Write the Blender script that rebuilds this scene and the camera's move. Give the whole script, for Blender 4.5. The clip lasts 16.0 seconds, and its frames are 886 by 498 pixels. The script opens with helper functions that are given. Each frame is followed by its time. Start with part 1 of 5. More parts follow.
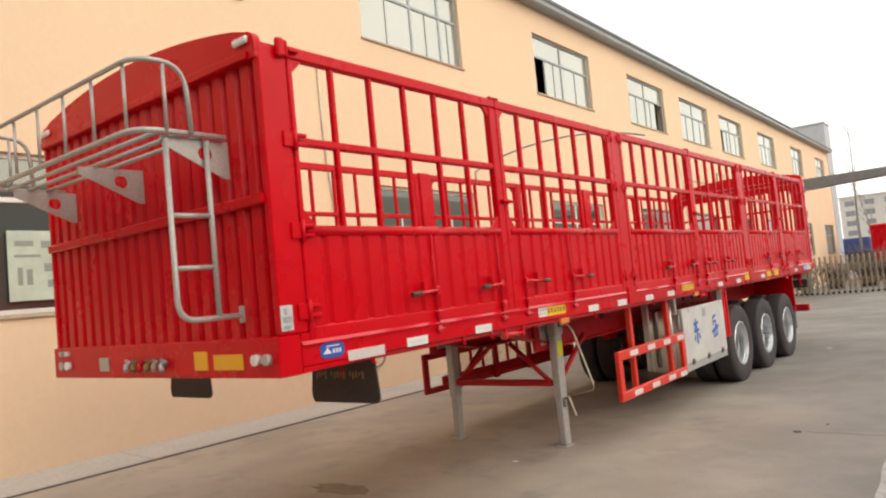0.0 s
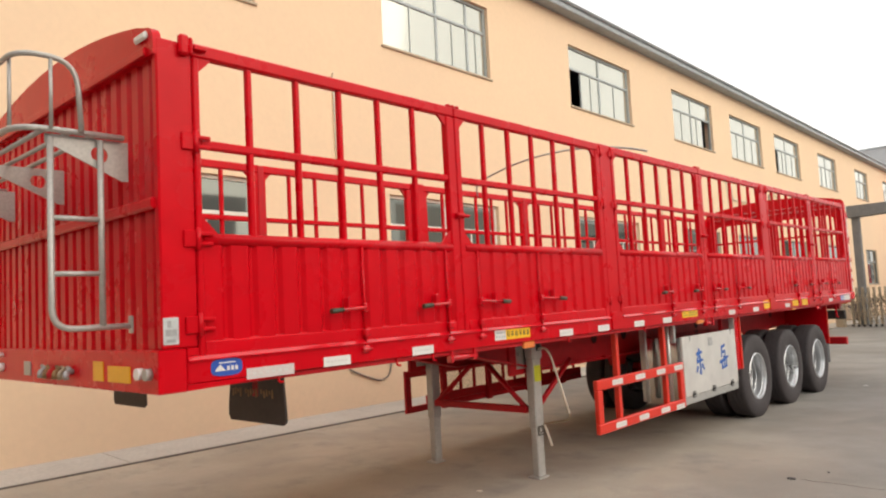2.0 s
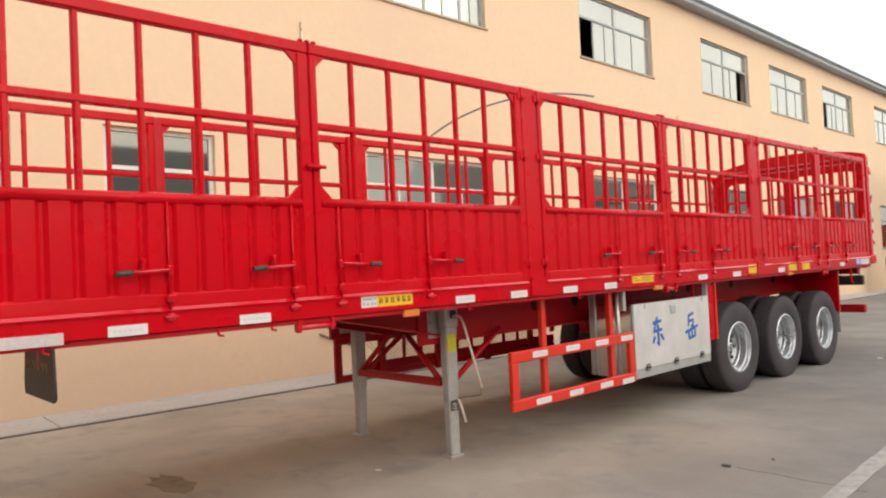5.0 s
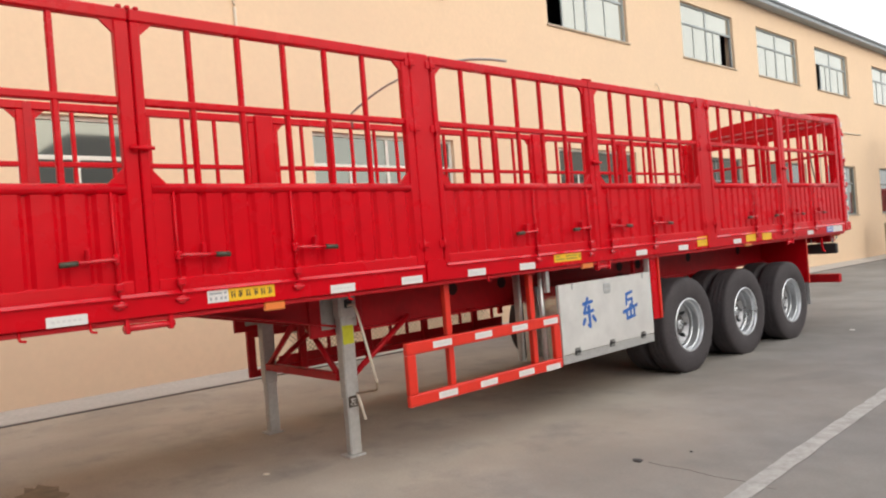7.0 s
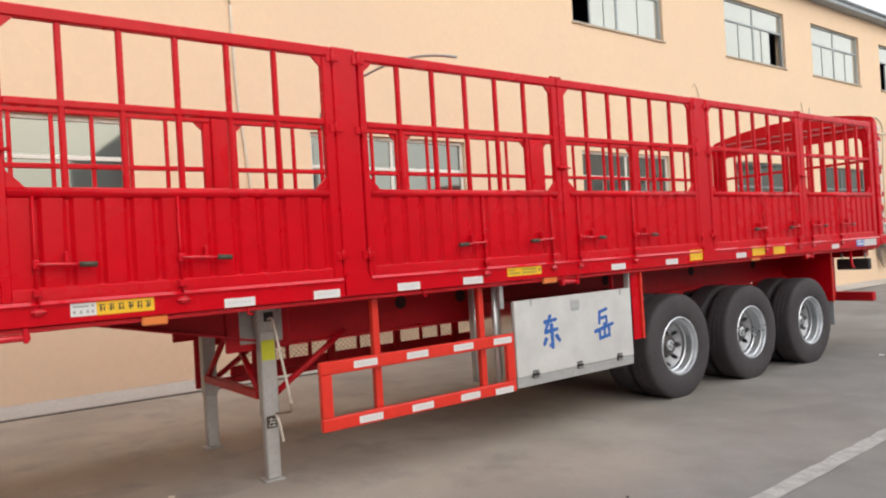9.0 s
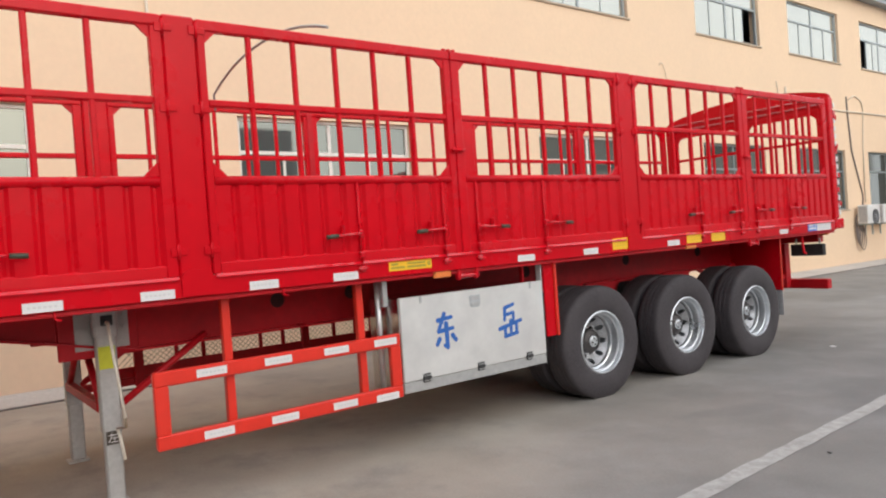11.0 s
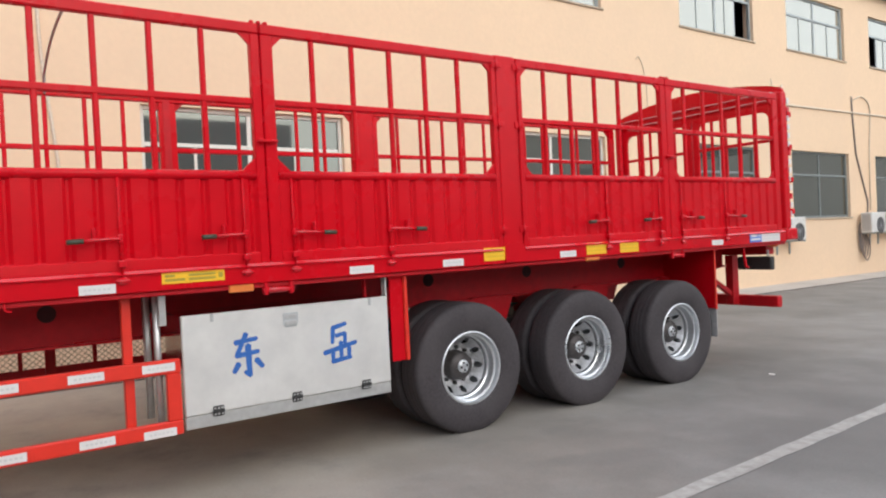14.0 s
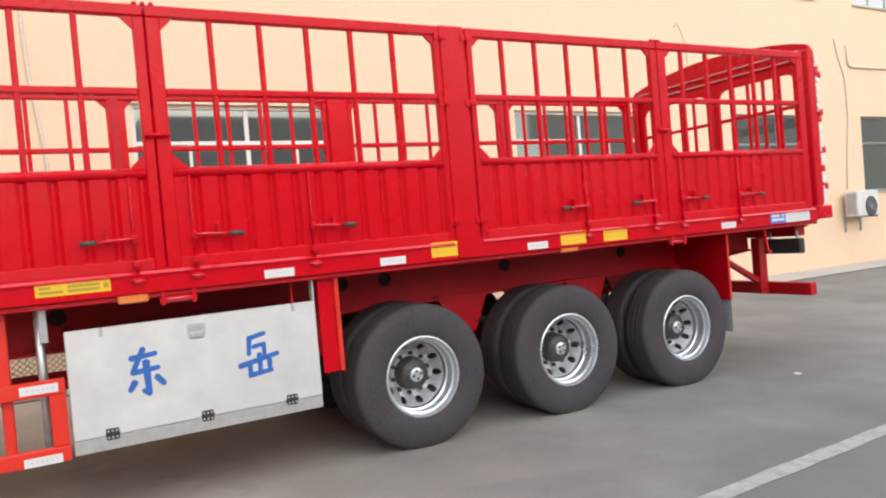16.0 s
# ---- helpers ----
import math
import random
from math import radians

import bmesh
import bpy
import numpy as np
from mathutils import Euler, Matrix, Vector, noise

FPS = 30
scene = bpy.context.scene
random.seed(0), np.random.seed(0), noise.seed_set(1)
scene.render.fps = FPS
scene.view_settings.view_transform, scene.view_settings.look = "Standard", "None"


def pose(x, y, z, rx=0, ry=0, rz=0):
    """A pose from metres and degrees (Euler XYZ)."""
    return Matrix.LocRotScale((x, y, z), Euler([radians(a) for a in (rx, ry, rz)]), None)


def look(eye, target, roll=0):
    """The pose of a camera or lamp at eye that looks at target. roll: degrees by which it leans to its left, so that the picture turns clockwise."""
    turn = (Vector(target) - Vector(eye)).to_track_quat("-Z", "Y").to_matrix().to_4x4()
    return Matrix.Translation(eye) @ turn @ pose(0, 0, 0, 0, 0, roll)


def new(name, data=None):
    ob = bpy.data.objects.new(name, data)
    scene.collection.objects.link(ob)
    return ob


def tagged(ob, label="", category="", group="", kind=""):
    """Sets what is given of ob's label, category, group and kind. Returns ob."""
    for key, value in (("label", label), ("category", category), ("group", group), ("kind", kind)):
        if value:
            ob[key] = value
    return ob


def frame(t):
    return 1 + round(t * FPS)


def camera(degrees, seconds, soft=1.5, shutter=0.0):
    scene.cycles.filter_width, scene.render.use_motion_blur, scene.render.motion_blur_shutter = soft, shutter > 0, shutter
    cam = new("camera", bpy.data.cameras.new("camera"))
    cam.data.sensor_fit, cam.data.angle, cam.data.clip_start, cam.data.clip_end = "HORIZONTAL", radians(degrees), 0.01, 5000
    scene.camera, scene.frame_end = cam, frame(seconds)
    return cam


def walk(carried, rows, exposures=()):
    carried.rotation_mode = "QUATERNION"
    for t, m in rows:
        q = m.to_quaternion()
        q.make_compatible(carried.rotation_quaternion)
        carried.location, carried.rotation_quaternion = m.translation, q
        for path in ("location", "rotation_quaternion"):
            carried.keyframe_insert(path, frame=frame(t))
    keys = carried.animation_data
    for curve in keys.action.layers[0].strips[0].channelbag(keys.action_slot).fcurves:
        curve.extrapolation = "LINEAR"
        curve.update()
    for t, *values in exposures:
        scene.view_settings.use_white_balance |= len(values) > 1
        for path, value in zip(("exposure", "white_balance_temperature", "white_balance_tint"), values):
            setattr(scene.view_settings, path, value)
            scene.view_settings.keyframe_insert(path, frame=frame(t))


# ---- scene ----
cam = camera(63.6, 16.0, soft=2.1)
PATH = [
    (0, (0.377, 0.572, 1.54), (-0.852, 2.145, 1.661), -5.3),
    (0.5, (0.436, 0.71, 1.533), (-0.78, 2.291, 1.677), -4.2),
    (1, (0.515, 0.904, 1.531), (-0.765, 2.434, 1.679), -4.0),
    (1.5, (0.629, 1.084, 1.531), (-0.704, 2.567, 1.681), -4.1),
    (2, (0.758, 1.271, 1.534), (-0.589, 2.741, 1.698), -2.7),
    (2.5, (0.819, 1.462, 1.525), (-0.563, 2.901, 1.657), -2.2),
    (3, (0.895, 1.666, 1.533), (-0.528, 3.067, 1.647), -2.7),
    (3.5, (0.995, 1.897, 1.527), (-0.481, 3.241, 1.643), -1.6),
    (3.7, (1.035, 1.976, 1.52), (-0.407, 3.359, 1.604), -1.6),
    (5.8, (1.311, 2.963, 1.479), (-0.184, 4.291, 1.511), -3.6),
    (6, (1.331, 3.056, 1.487), (-0.152, 4.398, 1.506), -4.8),
    (6.5, (1.396, 3.293, 1.484), (-0.124, 4.591, 1.531), -4.6),
    (7, (1.487, 3.544, 1.476), (-0.005, 4.877, 1.485), -4.3),
    (7.5, (1.508, 3.786, 1.49), (0.012, 5.113, 1.514), -3.7),
    (8, (1.586, 4.043, 1.493), (0.069, 5.346, 1.547), -3.7),
    (8.2, (1.625, 4.154, 1.488), (0.066, 5.405, 1.52), -3.3),
    (10.3, (1.827, 5.183, 1.501), (0.206, 6.355, 1.517), -3.4),
    (10.5, (1.829, 5.292, 1.49), (0.206, 6.461, 1.494), -3.8),
    (11, (1.831, 5.578, 1.491), (0.232, 6.779, 1.475), -3.7),
    (11.5, (1.869, 5.838, 1.49), (0.246, 7.006, 1.468), -3.8),
    (12, (1.909, 6.108, 1.492), (0.294, 7.288, 1.47), -3.0),
    (12.5, (1.894, 6.391, 1.496), (0.295, 7.593, 1.466), -3.0),
    (13, (1.908, 6.661, 1.497), (0.267, 7.804, 1.476), -3.6),
    (13.5, (1.963, 6.943, 1.489), (0.317, 8.078, 1.437), -3.1),
    (14, (1.971, 7.247, 1.489), (0.329, 8.389, 1.472), -2.5),
    (14.5, (1.973, 7.51, 1.485), (0.309, 8.618, 1.429), -4.2),
    (15, (2.013, 7.822, 1.493), (0.291, 8.838, 1.458), -2.7),
    (15.5, (1.977, 8.063, 1.496), (0.209, 8.998, 1.497), -1.8),
    (16, (1.982, 8.375, 1.484), (0.227, 9.333, 1.445), -4.5),
]
EXPOSURES = [(0.0, 0.75, 6950, 10), (3.5, 0.74, 6800, 10), (7.0, 0.72, 6450, 10), (11.0, 0.72, 6130, 10), (13.5, 0.73, 6020, 10), (14.5, 0.75, 6000, 10), (15.0, 0.86, 6000, 10), (15.5, 0.94, 6000, 10), (16.0, 0.96, 6000, 10)]
walk(cam, [(t, look(eye, target, roll)) for t, eye, target, roll in PATH], EXPOSURES)

# ---- world and light ----
world = bpy.data.worlds.new("overcast_sky")
scene.world = world
world.use_nodes = True
wn, wl = world.node_tree.nodes, world.node_tree.links
sky = wn.new("ShaderNodeTexSky")
sky.sky_type, sky.sun_disc = "NISHITA", False
sky.sun_elevation, sky.sun_rotation = radians(22), radians(86)
sky.air_density, sky.dust_density, sky.ozone_density = 1.0, 6.0, 1.0
haze = wn.new("ShaderNodeMix")
haze.data_type = "RGBA"
haze.inputs["Factor"].default_value = 0.86
haze.inputs["B"].default_value = (7.9, 7.9, 7.9, 1)
wl.new(sky.outputs["Color"], haze.inputs["A"])
# an overcast sky is brighter overhead than near the horizon
way_up = wn.new("ShaderNodeTexCoord")
split = wn.new("ShaderNodeSeparateXYZ")
rise = wn.new("ShaderNodeMapRange")
rise.inputs["From Min"].default_value, rise.inputs["From Max"].default_value = 0.0, 1.0
rise.inputs["To Min"].default_value, rise.inputs["To Max"].default_value = 1.0, 1.04
cloud = wn.new("ShaderNodeMix")
cloud.data_type, cloud.blend_type = "RGBA", "MULTIPLY"
cloud.inputs["Factor"].default_value = 1.0
wl.new(way_up.outputs["Generated"], split.inputs["Vector"])
wl.new(split.outputs["Z"], rise.inputs["Value"])
wl.new(haze.outputs["Result"], cloud.inputs["A"])
wl.new(rise.outputs["Result"], cloud.inputs["B"])
wl.new(cloud.outputs["Result"], wn["Background"].inputs["Color"])
wn["Background"].inputs["Strength"].default_value = 0.118

sun = new("sun", bpy.data.lights.new("sun", "SUN"))
sun.data.energy, sun.data.angle, sun.data.color = 0.66, radians(75), (1.0, 0.95, 0.88)
sun.matrix_world = look((13, 10, 5.2), (0, 9, 0))

# ---- materials ----
def mat(name, base, rough=0.6, metal=0.0, vary=0.08, grain=30.0, bump=0.05, coat=0.0, stain=None, stain_scale=0.6, stain_amount=0.4, spec=0.5, island=False, dirt=None, rough_vary=0.08):
    m = bpy.data.materials.new(name)
    m.use_nodes = True
    n, l = m.node_tree.nodes, m.node_tree.links
    b = n["Principled BSDF"]
    b.inputs["Metallic"].default_value = metal
    b.inputs["Coat Weight"].default_value = coat
    b.inputs["Coat Roughness"].default_value = 0.12
    b.inputs["Specular IOR Level"].default_value = spec
    tc = n.new("ShaderNodeTexCoord")
    fine = n.new("ShaderNodeTexNoise")
    fine.inputs["Scale"].default_value, fine.inputs["Detail"].default_value = grain, 5
    wide = n.new("ShaderNodeTexNoise")
    wide.inputs["Scale"].default_value, wide.inputs["Detail"].default_value = stain_scale, 6
    wide.inputs["Roughness"].default_value = 0.62
    geo = n.new("ShaderNodeNewGeometry")
    l.new(geo.outputs["Position"], fine.inputs["Vector"])
    l.new(geo.outputs["Position"], wide.inputs["Vector"])
    ramp = n.new("ShaderNodeValToRGB")
    lo = [c * (1 - vary) for c in base]
    hi = [min(1, c * (1 + vary)) for c in base]
    ramp.color_ramp.elements[0].position, ramp.color_ramp.elements[1].position = 0.3, 0.7
    ramp.color_ramp.elements[0].color, ramp.color_ramp.elements[1].color = (*lo, 1), (*hi, 1)
    l.new(fine.outputs["Fac"], ramp.inputs["Fac"])
    colour = ramp.outputs["Color"]
    if stain:
        sr = n.new("ShaderNodeValToRGB")
        sr.color_ramp.elements[0].position, sr.color_ramp.elements[1].position = 0.42, 0.68
        sr.color_ramp.elements[0].color, sr.color_ramp.elements[1].color = (0, 0, 0, 1), (stain_amount,) * 3 + (1,)
        l.new(wide.outputs["Fac"], sr.inputs["Fac"])
        mx = n.new("ShaderNodeMix")
        mx.data_type = "RGBA"
        l.new(sr.outputs["Color"], mx.inputs["Factor"])
        l.new(colour, mx.inputs["A"])
        mx.inputs["B"].default_value = (*stain, 1)
        colour = mx.outputs["Result"]
    l.new(colour, b.inputs["Base Color"])
    rr = n.new("ShaderNodeMapRange")
    rr.inputs["To Min"].default_value, rr.inputs["To Max"].default_value = max(0.02, rough - rough_vary), min(1, rough + rough_vary)
    l.new(wide.outputs["Fac"], rr.inputs["Value"])
    l.new(rr.outputs["Result"], b.inputs["Roughness"])
    if bump:
        bp = n.new("ShaderNodeBump")
        bp.inputs["Strength"].default_value, bp.inputs["Distance"].default_value = bump, 0.02
        l.new(fine.outputs["Fac"], bp.inputs["Height"])
        l.new(bp.outputs["Normal"], b.inputs["Normal"])
    return m


RED = mat("red_gloss_paint", (0.585, 0.0013, 0.009), 0.28, vary=0.05, grain=9, bump=0.02, coat=0.0, stain=(0.50, 0.0012, 0.008), stain_scale=1.6, stain_amount=0.6, spec=0.19)
RED_BRIGHT = mat("fresh_wet_looking_red_paint", (0.60, 0.004, 0.014), 0.14, vary=0.05, grain=20, bump=0.02, spec=0.75)
RED_OLD = mat("red_chassis_paint", (0.50, 0.004, 0.011), 0.46, vary=0.14, grain=14, bump=0.05, coat=0.0, stain=(0.42, 0.007, 0.012), stain_scale=2.5, stain_amount=0.6, spec=0.3)
ORANGE_RED = mat("orange_red_paint", (0.70, 0.028, 0.012), 0.38, vary=0.05, grain=12, bump=0.03, coat=0.2)
GALV = mat("galvanised_grey_paint", (0.42, 0.40, 0.38), 0.45, metal=0.35, vary=0.12, grain=60, bump=0.04)
LEG = mat("silver_leg_paint", (0.50, 0.49, 0.47), 0.5, metal=0.25, vary=0.1, grain=40, bump=0.05, stain=(0.36, 0.33, 0.30), stain_scale=5)
STEEL = mat("stainless_sheet", (0.88, 0.865, 0.83), 0.34, metal=0.47, vary=0.03, grain=3, bump=0.02, stain=(0.62, 0.61, 0.59), stain_scale=2.2, stain_amount=0.5)
STEEL_POLISHED = mat("polished_stainless_sheet", (0.62, 0.61, 0.60), 0.14, metal=1.0, vary=0.05, grain=6, bump=0.03)
STEEL_DULL = mat("stainless_trim", (0.60, 0.60, 0.585), 0.34, metal=0.6, vary=0.08, grain=20, bump=0.03)
RIM = mat("silver_rim_paint", (0.70, 0.72, 0.74), 0.28, metal=0.75, vary=0.06, grain=35, bump=0.02)
DISC = mat("dull_silver_disc_paint", (0.52, 0.52, 0.53), 0.42, metal=0.5, vary=0.15, grain=45, bump=0.03)
HUB_DARK = mat("greasy_dark_hub_iron", (0.075, 0.066, 0.064), 0.5, metal=0.4, vary=0.2, grain=30, bump=0.05)
HUB = mat("grey_hub_metal", (0.40, 0.40, 0.41), 0.45, metal=0.5, vary=0.12, grain=50, bump=0.04)
CRACK = mat("dirt_filled_crack", (0.15, 0.13, 0.11), 0.9, vary=0.2)
HOLE_SHADE = mat("shadowed_maroon_paint", (0.05, 0.010, 0.011), 0.8, vary=0.15, grain=20, bump=0.02)
DARK = mat("dark_iron", (0.045, 0.043, 0.042), 0.6, metal=0.3, vary=0.2, grain=40, bump=0.05)
TYRE = mat("black_tyre_rubber", (0.050, 0.043, 0.046), 0.7, vary=0.22, grain=45, bump=0.08, stain=(0.075, 0.066, 0.068), stain_scale=3, stain_amount=0.6, spec=0.35)
FLAP = mat("dark_brown_rubber_flap", (0.032, 0.02, 0.017), 0.6, vary=0.2, grain=30, bump=0.06)
FLAP_GREY = mat("grey_rubber_flap", (0.36, 0.355, 0.355), 0.7, vary=0.1, grain=30, bump=0.06)
GRIP = mat("dark_green_grip", (0.05, 0.055, 0.032), 0.35, vary=0.15, grain=60, bump=0.06)
WHITE = mat("white_reflective_film", (0.72, 0.69, 0.67), 0.4, vary=0.04, grain=80, bump=0.02)
# dull film of one rail strip; also the painted highlight on the rear ledges
FILM_DULL_HIGHLIGHT = mat("dull_film_and_ledge_highlight", (0.60, 0.52, 0.51), 0.45, vary=0.08, grain=70, bump=0.02)
AMBER_FILM = mat("amber_reflector_film", (0.82, 0.40, 0.012), 0.42, vary=0.06, grain=60, bump=0.02)
GREYBAR = mat("grey_print", (0.60, 0.58, 0.57), 0.5, vary=0.05)
YELLOW = mat("yellow_label_film", (0.86, 0.50, 0.015), 0.42, vary=0.05, grain=60, bump=0.02)
BLACKPRINT = mat("black_print", (0.06, 0.045, 0.03), 0.55, vary=0.1)
GOLD = mat("gold_print", (0.22, 0.12, 0.045), 0.5, vary=0.2)
BLUE = mat("blue_label_film", (0.06, 0.20, 0.62), 0.4, vary=0.06, grain=60, bump=0.02)
OVAL_BLUE = mat("royal_blue_label_film", (0.025, 0.085, 0.40), 0.4, vary=0.06, grain=60, bump=0.02)
SILL = mat("brown_cement_sill", (0.47, 0.37, 0.27), 0.9, vary=0.1, grain=20, bump=0.08)
PLATE = mat("bright_tin_plate", (0.58, 0.60, 0.60), 0.35, metal=0.3, vary=0.12, grain=40, bump=0.02)
BLUEINK = mat("blue_marker_paint", (0.03, 0.125, 0.43), 0.55, vary=0.15, grain=50, bump=0.03)
AMBER = mat("amber_lens", (0.80, 0.22, 0.05), 0.25, vary=0.06, grain=80, bump=0.02, coat=0.4)
REDLENS = mat("red_lens", (0.6, 0.02, 0.03), 0.25, vary=0.06, coat=0.4)
CLEAR = mat("clear_lamp_lens", (0.74, 0.73, 0.72), 0.2, vary=0.04, coat=0.5)
LIME = mat("yellow_green_label", (0.62, 0.62, 0.03), 0.45, vary=0.06)
CREAM = mat("cream_painted_rod", (0.74, 0.67, 0.56), 0.5, vary=0.1)
WALL = mat("peach_wall_render", (0.80, 0.595, 0.405), 0.85, vary=0.025, grain=14, bump=0.08, stain=(0.73, 0.555, 0.395), stain_scale=0.35, stain_amount=0.5, spec=0.25)
WALL_FAR = mat("pale_far_wall", (0.60, 0.56, 0.52), 0.9, vary=0.05, grain=1.2, bump=0, stain=(0.5, 0.46, 0.44), stain_scale=0.2)
OPPOSITE = mat("grey_opposite_wall", (0.13, 0.13, 0.13), 0.85, vary=0.08, grain=2, bump=0.03, stain=(0.14, 0.14, 0.15), stain_scale=0.4)
ROOFEDGE = mat("slate_grey_roof_sheet", (0.35, 0.385, 0.41), 0.5, vary=0.1, grain=6, bump=0.04)
FRAME = mat("grey_aluminium_frame", (0.36, 0.39, 0.39), 0.45, metal=0.4, vary=0.06, grain=30, bump=0.02)
FRAME_GREY = mat("dull_grey_green_frame", (0.22, 0.24, 0.235), 0.5, metal=0.2, vary=0.08, grain=30, bump=0.02)
CLADDING = mat("slate_blue_sheet_cladding", (0.22, 0.22, 0.25), 0.6, vary=0.08, grain=3, bump=0.03)
FRAME_WHITE = mat("white_window_frame", (0.74, 0.71, 0.64), 0.5, vary=0.06, grain=30, bump=0.02)
GLASS = mat("coated_window_glass", (0.555, 0.56, 0.495), 0.06, metal=0.75, vary=0.04, grain=0.6, bump=0.012, rough_vary=0.02)
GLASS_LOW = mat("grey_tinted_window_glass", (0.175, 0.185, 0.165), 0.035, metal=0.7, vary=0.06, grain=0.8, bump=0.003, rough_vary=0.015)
# dark colour for the room's shade seen through an opened pane
GAP_SHADE = mat("dark_open_window", (0.075, 0.065, 0.06), 0.2, vary=0.2, grain=3, bump=0)
CONCRETE = mat("pavement_concrete", (0.50, 0.465, 0.425), 0.9, vary=0.1, grain=22, bump=0.12, stain=(0.38, 0.35, 0.315), stain_scale=0.7, stain_amount=0.6)
WIRE = mat("grey_brown_cable_sheath", (0.21, 0.17, 0.15), 0.7, vary=0.1)
WIRE_LIGHT = mat("pale_conduit", (0.66, 0.56, 0.44), 0.7, vary=0.1)
AC_WHITE = mat("white_casing", (0.70, 0.69, 0.66), 0.5, vary=0.05, grain=20, bump=0.02, stain=(0.5, 0.47, 0.43), stain_scale=4)
PORTAL = mat("grey_portal_steel", (0.17, 0.17, 0.17), 0.6, vary=0.1, grain=8, bump=0.04)
GATE_STEEL = mat("brown_gate_steel", (0.36, 0.285, 0.20), 0.5, metal=0.3, vary=0.15, grain=20, bump=0.03)
BARK = mat("grey_bark", (0.20, 0.17, 0.15), 0.9, vary=0.15, grain=20, bump=0.1)
TARP = mat("blue_tarpaulin", (0.045, 0.06, 0.17), 0.7, vary=0.12, grain=5, bump=0.05)
POSTER = mat("pale_green_board", (0.50, 0.56, 0.47), 0.5, vary=0.08, grain=4, bump=0.0, stain=(0.33, 0.38, 0.32), stain_scale=3.5, stain_amount=0.5)
DECK = mat("worn_red_deck", (0.25, 0.02, 0.02), 0.6, vary=0.15, grain=12, bump=0.06)
# dark far panes paled to grey; distance haze is put into the colour
HAZY_PANE = mat("grey_far_window", (0.24, 0.24, 0.25), 0.3, vary=0.15, grain=0.5, bump=0)
TWIG = mat("brown_grey_twig", (0.155, 0.125, 0.115), 0.9, vary=0.2, grain=6, bump=0)
# the gloom of unlit rooms, put into the colour
ROOM_SHADE = mat("unlit_room_shade", (0.11, 0.10, 0.095), 0.8, vary=0.1)


def road_material():
    m = bpy.data.materials.new("worn_concrete_road")
    m.use_nodes = True
    n, l = m.node_tree.nodes, m.node_tree.links
    b = n["Principled BSDF"]
    geo = n.new("ShaderNodeNewGeometry")
    def noise_tex(scale, detail, rough=0.6):
        t = n.new("ShaderNodeTexNoise")
        t.inputs["Scale"].default_value, t.inputs["Detail"].default_value, t.inputs["Roughness"].default_value = scale, detail, rough
        l.new(geo.outputs["Position"], t.inputs["Vector"])
        return t
    def ramp(src, a, ca, c, cb):
        r = n.new("ShaderNodeValToRGB")
        r.color_ramp.elements[0].position, r.color_ramp.elements[1].position = a, c
        r.color_ramp.elements[0].color, r.color_ramp.elements[1].color = (*ca, 1), (*cb, 1)
        l.new(src, r.inputs["Fac"])
        return r.outputs["Color"]
    def mix(fac, a, c, kind="MIX"):
        x = n.new("ShaderNodeMix")
        x.data_type, x.blend_type = "RGBA", kind
        if isinstance(fac, float):
            x.inputs["Factor"].default_value = fac
        else:
            l.new(fac, x.inputs["Factor"])
        for key, v in (("A", a), ("B", c)):
            if isinstance(v, tuple):
                x.inputs[key].default_value = (*v, 1)
            else:
                l.new(v, x.inputs[key])
        return x.outputs["Result"]
    broad, mid, fine = noise_tex(0.22, 6), noise_tex(1.7, 7, 0.65), noise_tex(55, 4)
    base = ramp(broad.outputs["Fac"], 0.35, (0.196, 0.185, 0.170), 0.68, (0.276, 0.261, 0.241))
    # brown ragged-edged dust round the trailer's nose, its colour lightened to offset shade there
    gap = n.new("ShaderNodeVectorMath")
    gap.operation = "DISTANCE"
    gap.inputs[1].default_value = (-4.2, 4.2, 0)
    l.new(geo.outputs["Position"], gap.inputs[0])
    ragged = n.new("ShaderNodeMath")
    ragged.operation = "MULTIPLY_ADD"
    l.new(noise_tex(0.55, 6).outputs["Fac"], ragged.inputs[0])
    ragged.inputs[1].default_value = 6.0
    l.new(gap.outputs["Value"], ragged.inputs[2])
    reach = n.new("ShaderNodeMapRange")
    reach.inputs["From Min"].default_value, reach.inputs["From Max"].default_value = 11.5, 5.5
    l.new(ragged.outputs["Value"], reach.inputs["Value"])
    dust_and_lift = n.new("ShaderNodeMath")
    dust_and_lift.operation = "MULTIPLY"
    l.new(reach.outputs["Result"], dust_and_lift.inputs[0])
    dust_and_lift.inputs[1].default_value = 0.85
    base = mix(dust_and_lift.outputs["Value"], base, (0.47, 0.395, 0.31))
    # the driven lane, darker with rubber and dust-free, with a ragged edge
    place = n.new("ShaderNodeSeparateXYZ")
    l.new(geo.outputs["Position"], place.inputs["Vector"])
    edge = n.new("ShaderNodeMath")
    edge.operation = "MULTIPLY_ADD"
    l.new(noise_tex(0.8, 6).outputs["Fac"], edge.inputs[0])
    edge.inputs[1].default_value = 1.6
    l.new(place.outputs["X"], edge.inputs[2])
    lane = n.new("ShaderNodeMapRange")
    lane.inputs["From Min"].default_value, lane.inputs["From Max"].default_value = -1.7, 0.4
    lane.inputs["To Min"].default_value, lane.inputs["To Max"].default_value = 0.0, 0.75
    l.new(edge.outputs["Value"], lane.inputs["Value"])
    base = mix(lane.outputs["Result"], base, (0.155, 0.150, 0.143))
